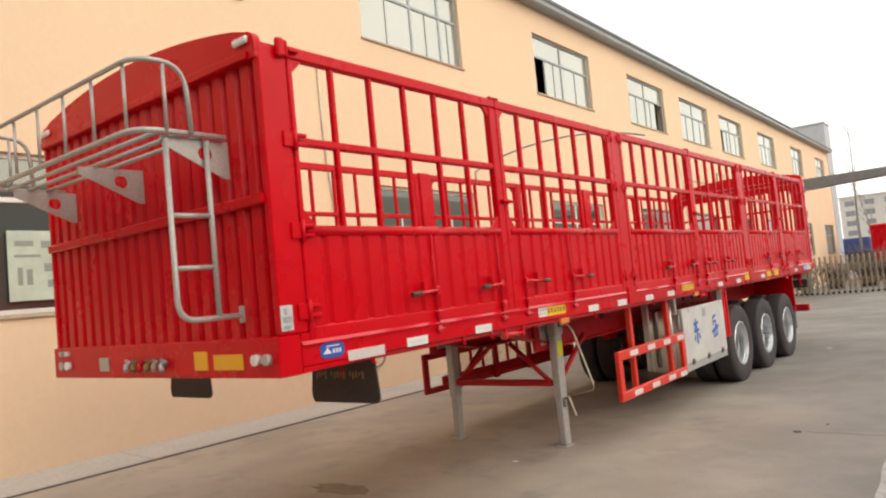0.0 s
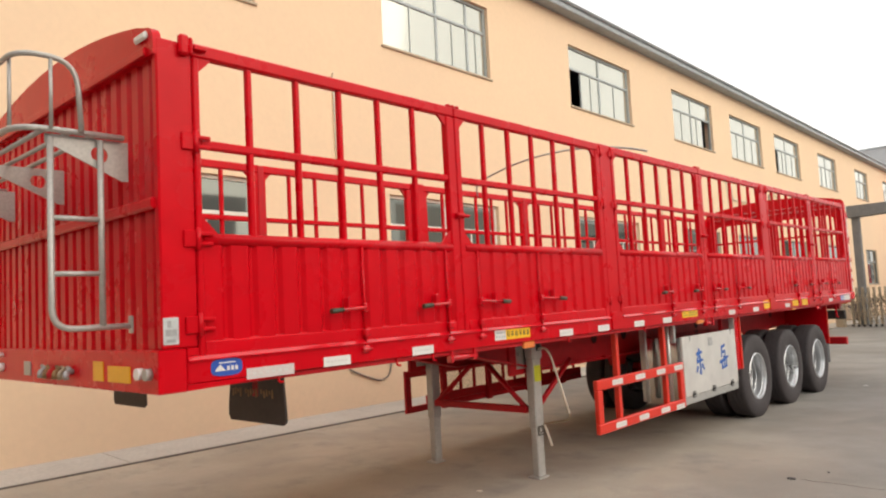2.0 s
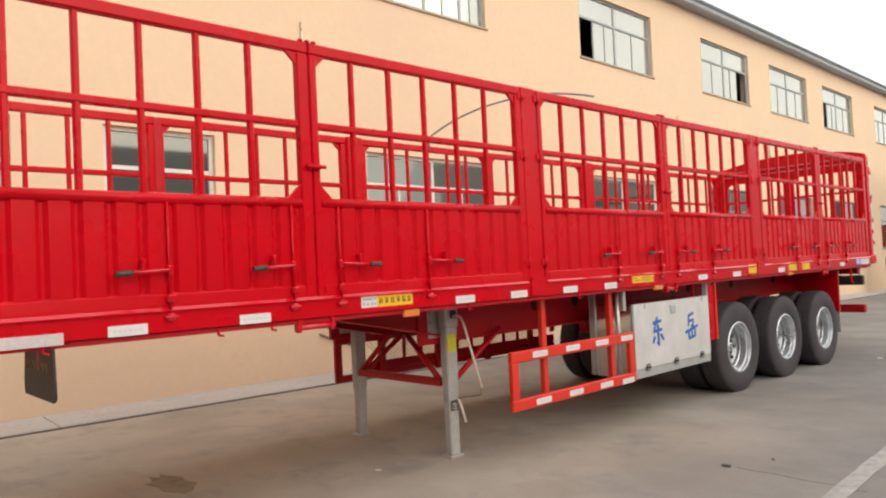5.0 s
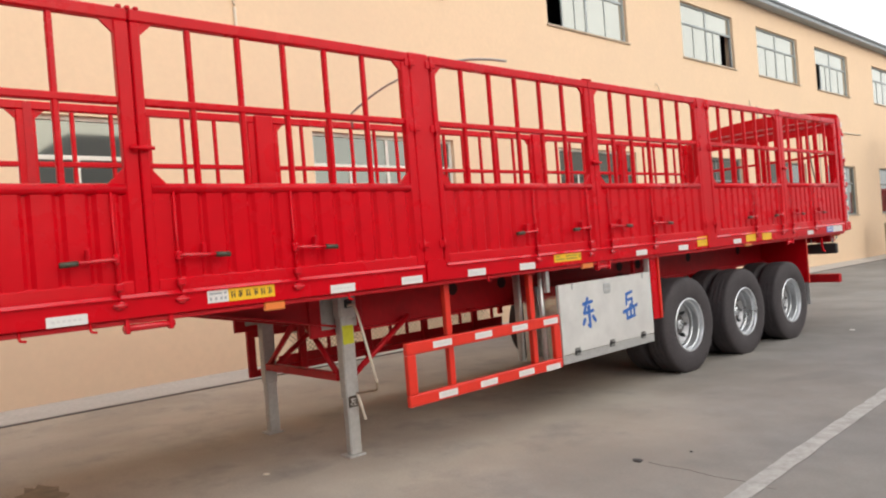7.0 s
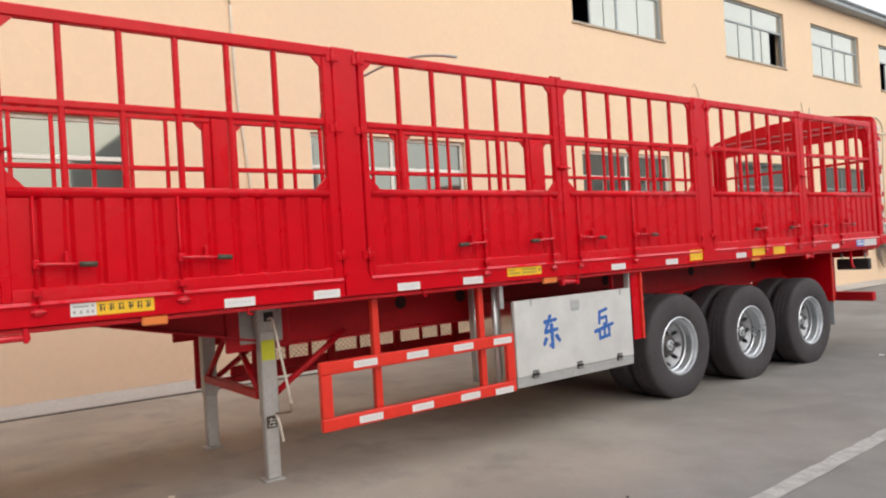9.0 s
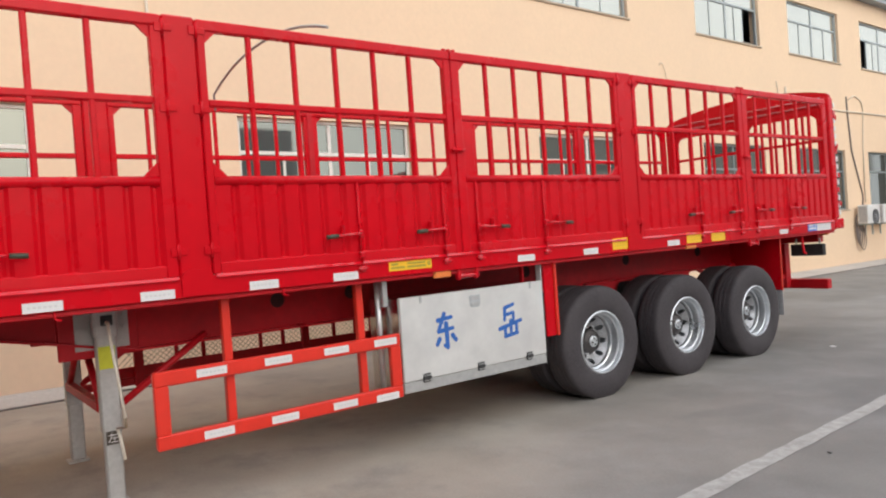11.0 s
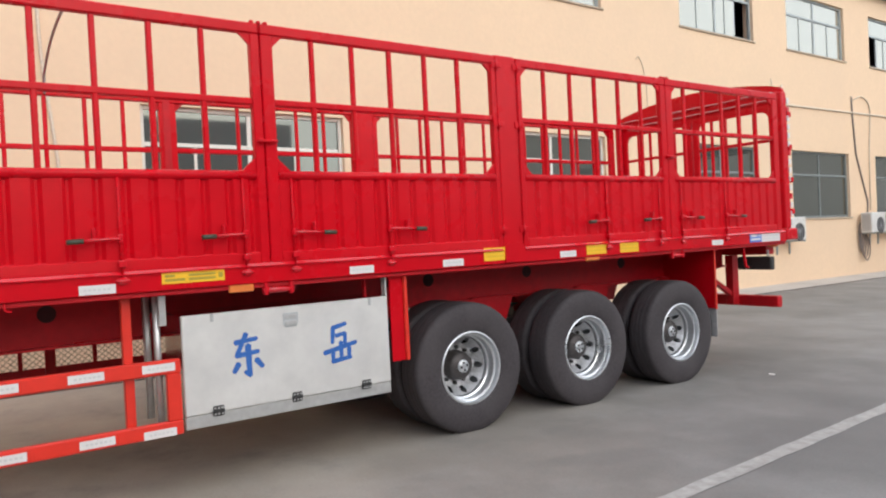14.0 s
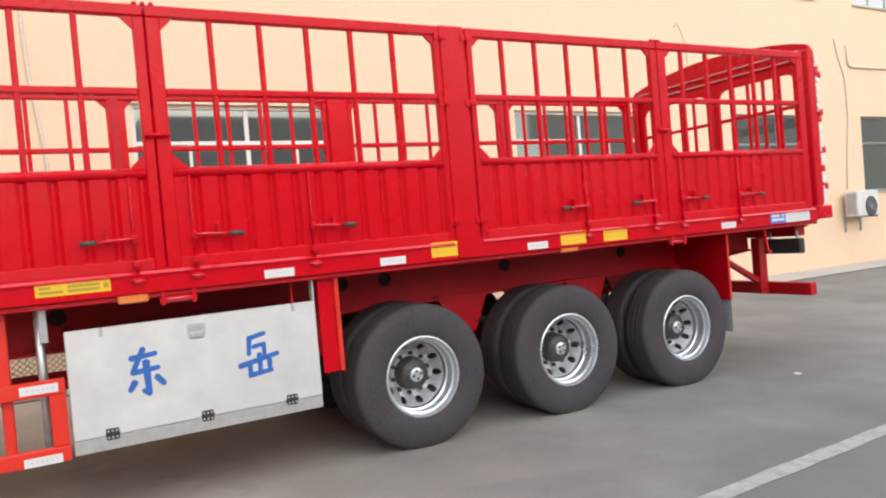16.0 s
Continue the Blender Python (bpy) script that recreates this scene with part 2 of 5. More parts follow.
    worn = ramp(mid.outputs["Fac"], 0.52, (0, 0, 0), 0.74, (0.55, 0.55, 0.55))
    pale = ramp(noise_tex(0.42, 8, 0.62).outputs["Fac"], 0.48, (0, 0, 0), 0.72, (0.36, 0.36, 0.36))
    base = mix(pale, base, (0.41, 0.40, 0.382))
    blotch = ramp(noise_tex(0.95, 5, 0.55).outputs["Fac"], 0.40, (0.88, 0.88, 0.885), 0.64, (1.06, 1.06, 1.06))
    base = mix(1.0, base, blotch, "MULTIPLY")
    col = mix(worn, base, (0.172, 0.163, 0.152))
    # a long damp streak beside the painted line
    turn = n.new("ShaderNodeMapping")
    turn.vector_type = "TEXTURE"
    turn.inputs["Location"].default_value = (-1.370, 10.856, 0)
    turn.inputs["Rotation"].default_value = (0, 0, 1.135)
    turn.inputs["Scale"].default_value = (0.793, 0.30, 1)
    l.new(geo.outputs["Position"], turn.inputs["Vector"])
    away = n.new("ShaderNodeVectorMath")
    away.operation = "LENGTH"
    l.new(turn.outputs["Vector"], away.inputs[0])
    wander = n.new("ShaderNodeMath")
    wander.operation = "MULTIPLY_ADD"
    l.new(noise_tex(2.4, 6).outputs["Fac"], wander.inputs[0])
    wander.inputs[1].default_value = 0.8
    l.new(away.outputs["Value"], wander.inputs[2])
    damp = ramp(wander.outputs["Value"], 0.75, (0.3, 0.3, 0.3), 1.1, (0, 0, 0))
    col = mix(damp, col, (0.15, 0.143, 0.137))
    grit = ramp(fine.outputs["Fac"], 0.3, (0.93, 0.93, 0.93), 0.7, (1.06, 1.06, 1.06))
    col = mix(1.0, col, grit, "MULTIPLY")
    l.new(col, b.inputs["Base Color"])
    b.inputs["Roughness"].default_value = 0.8
    b.inputs["Specular IOR Level"].default_value = 0.35
    bp = n.new("ShaderNodeBump")
    bp.inputs["Strength"].default_value, bp.inputs["Distance"].default_value = 0.25, 0.01
    l.new(fine.outputs["Fac"], bp.inputs["Height"])
    l.new(bp.outputs["Normal"], b.inputs["Normal"])
    return m


ROAD = road_material()


def line_paint():
    m = bpy.data.materials.new("worn_white_road_paint")
    m.use_nodes = True
    n, l = m.node_tree.nodes, m.node_tree.links
    b = n["Principled BSDF"]
    geo = n.new("ShaderNodeNewGeometry")
    t = n.new("ShaderNodeTexNoise")
    t.inputs["Scale"].default_value, t.inputs["Detail"].default_value, t.inputs["Roughness"].default_value = 9, 8, 0.75
    l.new(geo.outputs["Position"], t.inputs["Vector"])
    r = n.new("ShaderNodeValToRGB")
    r.color_ramp.elements[0].position, r.color_ramp.elements[1].position = 0.38, 0.66
    r.color_ramp.elements[0].color, r.color_ramp.elements[1].color = (0.28, 0.27, 0.25, 1), (0.43, 0.415, 0.39, 1)
    l.new(t.outputs["Fac"], r.inputs["Fac"])
    l.new(r.outputs["Color"], b.inputs["Base Color"])
    b.inputs["Roughness"].default_value = 0.8
    return m


LINE = line_paint()

# ---- mesh helpers ----
ORIGIN = Vector((0, 0, 0))


def box(bm, x0, x1, y0, y1, z0, z1, c=0.0):
    """A box, its edges chamfered by c."""
    x0, x1, y0, y1, z0, z1 = min(x0, x1), max(x0, x1), min(y0, y1), max(y0, y1), min(z0, z1), max(z0, z1)
    c = min(c, (x1 - x0) * 0.45, (y1 - y0) * 0.45, (z1 - z0) * 0.45)
    if c <= 0:
        v = [bm.verts.new((x, y, z)) for x in (x0, x1) for y in (y0, y1) for z in (z0, z1)]
        for f in ((0, 1, 3, 2), (4, 6, 7, 5), (0, 4, 5, 1), (2, 3, 7, 6), (0, 2, 6, 4), (1, 5, 7, 3)):
            bm.faces.new([v[i] for i in f])
        return
    v = {}
    for i, x in enumerate((x0, x1)):
        for j, y in enumerate((y0, y1)):
            for k, z in enumerate((z0, z1)):
                dx, dy, dz = (c, -c)[i], (c, -c)[j], (c, -c)[k]
                v[i, j, k, 0] = bm.verts.new((x, y + dy, z + dz))
                v[i, j, k, 1] = bm.verts.new((x + dx, y, z + dz))
                v[i, j, k, 2] = bm.verts.new((x + dx, y + dy, z))
    for s in (0, 1):
        bm.faces.new([v[s, a, b, 0] for a, b in ((0, 0), (1, 0), (1, 1), (0, 1))])
        bm.faces.new([v[a, s, b, 1] for a, b in ((0, 0), (1, 0), (1, 1), (0, 1))])
        bm.faces.new([v[a, b, s, 2] for a, b in ((0, 0), (1, 0), (1, 1), (0, 1))])
    for a in (0, 1):
        for b in (0, 1):
            bm.faces.new([v[a, b, 0, 0], v[a, b, 0, 1], v[a, b, 1, 1], v[a, b, 1, 0]])
            bm.faces.new([v[a, 0, b, 0], v[a, 0, b, 2], v[a, 1, b, 2], v[a, 1, b, 0]])
            bm.faces.new([v[0, a, b, 1], v[0, a, b, 2], v[1, a, b, 2], v[1, a, b, 1]])
            for k in (0, 1):
                bm.faces.new([v[a, b, k, 0], v[a, b, k, 1], v[a, b, k, 2]])


def tube(bm, pts, r, n=10, closed=False):
    """A round bar along the points, with flat ends."""
    pts = [Vector(p) for p in pts]
    rings, count = [], len(pts)
    up = None
    for i, p in enumerate(pts):
        a = pts[(i - 1) % count] if closed or i else p
        b = pts[(i + 1) % count] if closed or i < count - 1 else p
        d = (b - a).normalized()
        if up is None:
            up = Vector((0, 0, 1)) if abs(d.z) < 0.9 else Vector((0, 1, 0))
        side = d.cross(up).normalized()
        up = side.cross(d).normalized()
        rings.append([bm.verts.new(p + r * (math.cos(2 * math.pi * k / n) * side + math.sin(2 * math.pi * k / n) * up)) for k in range(n)])
    for i in range(count if closed else count - 1):
        a, b = rings[i], rings[(i + 1) % count]
        for k in range(n):
            f = bm.faces.new([a[k], a[(k + 1) % n], b[(k + 1) % n], b[k]])
            f.smooth = True
    if not closed:
        bm.faces.new(rings[0][::-1])
        bm.faces.new(rings[-1])


def prism(bm, outline, axis, a, b):
    """A flat outline of pairs, drawn out along an axis from a to b."""
    def at(p, d):
        return {"x": (d, p[0], p[1]), "y": (p[0], d, p[1]), "z": (p[0], p[1], d)}[axis]
    lo, hi = [bm.verts.new(at(p, a)) for p in outline], [bm.verts.new(at(p, b)) for p in outline]
    bm.faces.new(lo), bm.faces.new(hi[::-1])
    for i in range(len(outline)):
        j = (i + 1) % len(outline)
        bm.faces.new([lo[i], hi[i], hi[j], lo[j]])


def lathe(bm, profile, n=48, centre=(0, 0, 0), close=False):
    """A profile of (x, radius) turned about the x axis through the centre."""
    cx, cy, cz = centre
    rings = [[bm.verts.new((cx + x, cy + r * math.cos(2 * math.pi * k / n), cz + r * math.sin(2 * math.pi * k / n))) for k in range(n)] for x, r in profile]
    pairs = list(zip(rings, rings[1:])) + ([(rings[-1], rings[0])] if close else [])
    for a, b in pairs:
        for k in range(n):
            f = bm.faces.new([a[k], a[(k + 1) % n], b[(k + 1) % n], b[k]])
            f.smooth = True
    return rings


def bend(points, radius, steps=5):
    """A polyline with its inner corners rounded."""
    pts = [Vector(p) for p in points]
    out = [pts[0]]
    for a, b, c in zip(pts, pts[1:], pts[2:]):
        r = min(radius, (b - a).length * 0.49, (c - b).length * 0.49)
        p, q = b + (a - b).normalized() * r, b + (c - b).normalized() * r
        for i in range(steps + 1):
            t = i / steps
            out.append((1 - t) ** 2 * p + 2 * t * (1 - t) * b + t * t * q)
    return out + [pts[-1]]


def mesh_of(name, bm, material):
    bmesh.ops.recalc_face_normals(bm, faces=bm.faces)
    if ORIGIN.length:
        bmesh.ops.translate(bm, vec=-ORIGIN, verts=bm.verts)
    me = bpy.data.meshes.new(name)
    bm.to_mesh(me)
    bm.free()
    me.materials.append(material)
    return me


def part(name, bm, material, parent=None, label=""):
    """One mesh object under a thing or a part."""
    ob = new(name, mesh_of(name, bm, material))
    while parent and parent.parent and parent.parent.parent:
        parent = parent.parent
    if parent:
        ob.parent = parent
    return tagged(ob, label)


def again(ob, dx=0.0, dy=0.0, dz=0.0, parent=None):
    """Another object on the same mesh, shifted."""
    o = new(ob.name.split(".")[0], ob.data)
    o.parent = parent or ob.parent
    o.location = Vector(ob.location) + Vector((dx, dy, dz))
    if "label" in ob:
        o["label"] = ob["label"]
    return o


def boxes(*rows, c=0.0):
    bm = bmesh.new()
    for r in rows:
        box(bm, *r, c)
    return bm


def tubes(r, *lines, n=10):
    bm = bmesh.new()
    for pts in lines:
        tube(bm, pts, r, n)
    return bm


def thing(name, place, label, category, group="", kind=""):
    """An empty at a thing's base; what is built next is measured in the world and hung under it."""
    e = new(name)
    e.location = place
    e.empty_display_size = 0.3
    return tagged(e, label, category, group, kind)


def structure(name, bm, material, label, category):
    return tagged(part(name, bm, material), label, category, kind="structure")

# ---- ground and building ----
WX_EDGE = -7.815
def grid_sheet(bm, xs, ys, z):
    rows = [[bm.verts.new((x, y, z)) for y in ys] for x in xs]
    for a, b in zip(rows, rows[1:]):
        for i in range(len(ys) - 1):
            bm.faces.new([a[i], a[i + 1], b[i + 1], b[i]])


def fall(x, y):
    """How far the yard rises towards the wall."""
    u = min(1, max(0, (-6.2 - x) / 1.62))
    v = min(1, max(0, (y - 12) / 8))
    return u * (0.06 + 0.04 * v)


bm = bmesh.new()
grid_sheet(bm, (-1500, -60, -7.9, -6.2, 0, 40, 1500), (-1500, -40, 0, 12, 20, 60, 1500), 0.0)
for v in bm.verts:
    v.co.z = fall(v.co.x, v.co.y) - (0.02 if v.co.x < -7.8 else 0)
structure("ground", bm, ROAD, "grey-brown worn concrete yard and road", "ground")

bm = bmesh.new()
a, b = Vector((-0.349, 5.2)), Vector((-0.859, 15.6))
d = (b - a).normalized()
rnd = random.Random(11)
n2 = Vector((d.y, -d.x))
rows = []
for k in range(0, 241):
    c = a + d * (k / 6)
    lo, hi = 0.061 + rnd.uniform(-0.007, 0.007), 0.061 + rnd.uniform(-0.007, 0.007)
    rows.append([bm.verts.new((*(c - n2 * lo), 0.004)), bm.verts.new((*(c + n2 * hi), 0.004))])
for p, q in zip(rows, rows[1:]):
    bm.faces.new([p[0], q[0], q[1], p[1]])
structure("road_line", bm, LINE, "worn white painted line on the road", "road marking")

# concrete apron along the wall, in cast slabs, with an open joint against the road
bm = bmesh.new()
for ya, yb in ((-40, 12), (12, 20), (20, 60)):
    prism(bm, [(-7.065, -0.03), (-7.042, -0.03), (-7.042, 0.0025), (-7.065, 0.0025)], "y", ya, yb)
for v in bm.verts:
    v.co.z += fall(v.co.x, v.co.y)
pav = structure("pavement", bm, CRACK, "open dark joint along the concrete apron", "pavement")
for k in range(25):
    ya, yb = -36 + 3.7 * k, -36 + 3.7 * (k + 1) - 0.012
    bm = bmesh.new()
    prism(bm, [(WX_EDGE, -0.1), (-7.067, -0.1), (-7.067, 0.008), (WX_EDGE, 0.008)], "y", ya, yb)
    for v in bm.verts:
        v.co.z += fall(v.co.x - 0.02, v.co.y) + 0.002 * math.sin(3.1 * k)
    part("slab", bm, CONCRETE, pav)

WX, DEPTH = -7.82, 0.26
UPPER = [(-7.4, -4.7), (-1.6, 1.2), (4.0, 6.87), (9.37, 12.27), (15.22, 18.14), (20.62, 23.45), (24.93, 27.87), (29.3, 32.3), (34.9, 37.75), (41.2, 43.76), (47.4, 49.9)]
LOWER = [(-7.4, -4.7), (-1.6, 1.2), (2.0, 4.45), (5.43, 6.85), (9.38, 12.3), (15.27, 18.1), (20.65, 23.4), (24.95, 27.87), (29.42, 32.3), (34.9, 37.7), (42.05, 44.34), (47.9, 50.6)]
UZ, LZ = (6.02, 7.48), (1.72, 3.46)


def pierced_wall(bm, x0, x1, y0, y1, z0, z1, holes):
    ys = sorted({y0, y1, *(h[0] for h in holes), *(h[1] for h in holes)})
    zs = sorted({z0, z1, *(h[2] for h in holes), *(h[3] for h in holes)})
    def solid(i, k):
        if not (0 <= i < len(ys) - 1 and 0 <= k < len(zs) - 1):
            return False
        y, z = (ys[i] + ys[i + 1]) / 2, (zs[k] + zs[k + 1]) / 2
        return not any(h[0] < y < h[1] and h[2] < z < h[3] for h in holes)
    cache = {}
    def v(x, i, k):
        if (x, i, k) not in cache:
            cache[x, i, k] = bm.verts.new((x, ys[i], zs[k]))
        return cache[x, i, k]
    for i in range(len(ys) - 1):
        for k in range(len(zs) - 1):
            if not solid(i, k):
                continue
            for x in (x0, x1):
                bm.faces.new([v(x, i, k), v(x, i + 1, k), v(x, i + 1, k + 1), v(x, i, k + 1)])
            for di, dk, p, q in ((-1, 0, (i, k), (i, k + 1)), (1, 0, (i + 1, k), (i + 1, k + 1)), (0, -1, (i, k), (i + 1, k)), (0, 1, (i, k + 1), (i + 1, k + 1))):
                if not solid(i + di, k + dk):
                    bm.faces.new([v(x0, *p), v(x1, *p), v(x1, *q), v(x0, *q)])


bm = bmesh.new()
pierced_wall(bm, WX, WX - DEPTH, -40, 51.4, -0.2, 8.10, [(*w, *UZ) for w in UPPER] + [(*w, *LZ) for w in LOWER])
wall = structure("wall_factory", bm, WALL, "peach rendered two-storey factory wall", "wall")
bm = boxes((-22, WX - DEPTH, 51.16, 51.4, 0, 8.1), (-22, WX - DEPTH, -40, -39.7, 0, 8.1), (-22.2, -22, -40, 51.4, 0, 8.1))
structure("wall_factory_end", bm, WALL, "peach rendered end and back walls", "wall")
# slab and inner wall added unseen, coloured dark to stand for room shade
structure("ceiling", boxes((-22, WX - DEPTH - 0.01, -39.6, 51.1, 4.3, 4.5)), ROOM_SHADE, "unseen floor slab between the two storeys, coloured dark as in shade", "ceiling")
structure("wall_inner", boxes((-12.2, -12.0, -39.6, 51.1, 0, 8.05)), ROOM_SHADE, "unseen inner wall of the factory rooms, coloured dark as in shade", "wall")
roof = structure("roof", boxes((-22.4, -7.54, -40.2, 51.55, 8.10, 8.18), c=0.02), ROOFEDGE, "grey metal roof with an overhanging edge", "roof")
part("fascia", boxes((-7.58, -7.515, -40.2, 51.58, 8.08, 8.23), c=0.015), ROOFEDGE, roof, "grey roof edge strip")
part("gutter", boxes((-7.54, -7.44, -40.2, 51.58, 8.2, 8.28), c=0.03), ROOFEDGE, roof)


def window(name, y0, y1, z0, z1, split, frame_mat, open_pane=None, mullions=(0.5,), label="", glass=None, low_bars=(), bold=0.028):
    """A framed window set in the wall: rows split at a height, columns at fractions."""
    x = WX - 0.09
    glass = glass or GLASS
    w = thing(name, (WX, (y0 + y1) / 2, z0), label, "window", kind="structure")
    global ORIGIN
    ORIGIN = Vector(w.location)
    t = 0.055
    part("window_frame", boxes((x - 0.05, x + 0.02, y0, y0 + t, z0, z1), (x - 0.05, x + 0.02, y1 - t, y1, z0, z1), (x - 0.05, x + 0.02, y0 + t, y1 - t, z0, z0 + t), (x - 0.05, x + 0.02, y0 + t, y1 - t, z1 - t, z1), c=0.006), frame_mat, w)
    part("transom", boxes((x - 0.045, x + 0.012, y0 + t, y1 - t, split - 0.028, split + 0.028), c=0.006), frame_mat, w)
    cols = [y0 + t] + [y0 + (y1 - y0) * f for f in mullions] + [y1 - t]
    for m in cols[1:-1]:
        part("mullion", boxes((x - 0.04, x + 0.008, m - bold, m + bold, z0 + t, z1 - t), c=0.006), frame_mat, w)
    for f in low_bars:
        m = y0 + (y1 - y0) * f
        part("glazing_bar", boxes((x - 0.03, x + 0.006, m - 0.02, m + 0.02, z0 + t, split - 0.028), c=0.004), frame_mat, w)
    for i, (col_a, col_b) in enumerate(zip(cols, cols[1:])):
        for r, (c, d) in enumerate(((z0 + t, split), (split, z1 - t))):
            a, b = col_a, col_b
            if open_pane == (i, r):
                gap = 0.42 * (b - a)
                if i == 0:
                    a, ga, gb = a + gap, a, a + gap
                else:
                    b, ga, gb = b - gap, b - gap, b
                # dark sheet in place of the room's shade
                part("opening", boxes((x - 0.5, x - 0.48, ga, gb, c, d)), GAP_SHADE, w, "dark sheet standing for the shade behind the opened pane")
                part("sash", boxes((x - 0.05, x - 0.015, (a if i == 0 else b) - 0.03, (a if i == 0 else b) + 0.03, c, d), c=0.005), frame_mat, w)
            tilt = 0.004 * math.sin(7.3 * a + 3 * r)
            bm = bmesh.new()
            vs = [bm.verts.new(p) for p in ((x - 0.012 + tilt, a, c), (x - 0.012 - tilt, b, c), (x - 0.012 - tilt, b, d), (x - 0.012 + tilt, a, d))]
            back = [bm.verts.new(v.co + Vector((-0.006, 0, 0))) for v in vs]
            bm.faces.new(vs), bm.faces.new(back[::-1])
            for j in range(4):
                bm.faces.new([vs[j], back[j], back[(j + 1) % 4], vs[(j + 1) % 4]])
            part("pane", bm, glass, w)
            if r == 0 and glass is GLASS and b - a > 0.5 and y0 > 9:
                m = a + (b - a) * 0.5
                part("glazing_bar", boxes((x - 0.012, x + 0.004, m - 0.006, m + 0.006, c, d - 0.02), c=0.002), frame_mat, w)
    part("window_sill", boxes((WX - 0.10, WX + 0.035, y0 - 0.04, y1 + 0.04, z0 - 0.045, z0), c=0.01), SILL, w)
    ORIGIN = Vector((0, 0, 0))
    return w


for k, (a, b) in enumerate(UPPER):
    op = {4: (0, 0), 5: (1, 0), 6: None, 7: (0, 0)}.get(k)
    window(f"window_{k + 1}", a, b, *UZ, UZ[0] + 0.93, FRAME, op, (0.5,) if k != 3 else (0.5, 0.8), "upper-floor grey aluminium window with coated panes")
for k, (a, b) in enumerate(LOWER):
    white = k in (2, 3, 4, 5)
    split_z = 2.955 if white else 2.845
    bars = {3: (0.47,), 4: (0.243, 0.74), 5: (0.25, 0.74)}.get(k, ())
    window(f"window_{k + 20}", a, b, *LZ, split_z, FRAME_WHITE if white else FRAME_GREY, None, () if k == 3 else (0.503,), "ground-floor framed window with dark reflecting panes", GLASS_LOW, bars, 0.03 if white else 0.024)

# a pale board inside the first ground-floor window
board = structure("notice_board", boxes((WX - 0.066, WX - 0.05, 3.67, 4.28, 1.86, 2.62), c=0.004), POSTER, "pale green notice board behind the window", "notice board")
for ya, yb, za, zb in ((3.74, 3.93, 2.45, 2.51), (4.01, 4.21, 2.43, 2.51), (3.76, 3.81, 2.03, 2.22), (3.85, 3.91, 2.03, 2.2), (4.03, 4.20, 2.17, 2.26), (4.06, 4.17, 2.0, 2.08), (3.73, 4.0, 2.33, 2.36)):
    part("print", boxes((WX - 0.05, WX - 0.048, ya, yb, za, zb)), mat("faded_print", (0.25, 0.28, 0.24), 0.6), board)

# out of view: buildings across the yard, and added walls that shape the light
opp = structure("wall_opposite", boxes((19, 29, 12.8, 23.1, 0, 5.5)), OPPOSITE, "grey building across the yard", "wall")
part("upper_storey", boxes((18.9, 29.1, 12.7, 23.2, 5.5, 8.3)), CLADDING, opp, "dark sheet-clad upper storey")
structure("wall_opposite_far", boxes((19, 19.4, 36, 95, 0, 9.0)), WALL_FAR, "grey long building farther along the yard", "wall")
# unseen stand-in for low dark surroundings; darkens reflections on the gates and lower panes
structure("wall_reflection_blocker", boxes((19, 19.3, -10.9, 12.7, 0, 4.6), (19, 19.3, 23.2, 36, 0, 4.6)), OPPOSITE, "unseen grey wall added to darken low reflections", "wall")
# added, unseen: blocks sky light so the trailer's front panel stays darker
structure("wall_behind_blocker", boxes((-8.1, 19, -10.9, -10.5, 0, 9.0)), OPPOSITE, "unseen grey wall added to shade the front panel", "wall")

# ---- the semi-trailer ----
CX, CY, SLOPE = -3.645, 8.9, 0.0086
NEAR, FAR, FRONT, REAR = -2.41, -4.83, 2.82, 15.12
trailer = thing("semi_trailer", (CX, CY, 0), "red three-axle stake-sided semi-trailer parked on its landing legs", "trailer")
trailer.rotation_euler = (math.atan(SLOPE), 0, 0)
ORIGIN = Vector((CX, CY, 0))
Z_TOP, Z_MID, Z_OPEN, Z_SILL, Z_RAIL = 2.938, 2.44, 2.00, 1.455, 1.285


def level(y, z):
    """A world height, in the slightly nose-down trailer."""
    return z - SLOPE * (y - CY)


def corrugated(bm, y0, y1, z0, z1, x, side, period=0.149, depth=0.018):
    """A folded sheet with upright grooves, standing along y; its outer face at x."""
    n = max(1, round((y1 - y0) / period))
    p = (y1 - y0) / n
    line = []
    for k in range(n):
        s = y0 + k * p
        line += [(s, 0), (s + 0.62 * p, 0), (s + 0.76 * p, depth), (s + 0.86 * p, depth)]
    line.append((y1, 0))
    prev = None
    for y, d in line:
        cur = [bm.verts.new((x - side * d, y, z)) for z in (z0, z1)] + [bm.verts.new((x - side * (d + 0.004), y, z)) for z in (z0, z1)]
        if prev:
            bm.faces.new([prev[0], cur[0], cur[1], prev[1]])
            bm.faces.new([prev[2], prev[3], cur[3], cur[2]])
            bm.faces.new([prev[1], cur[1], cur[3], prev[3]])
            bm.faces.new([prev[0], prev[2], cur[2], cur[0]])
        prev = cur


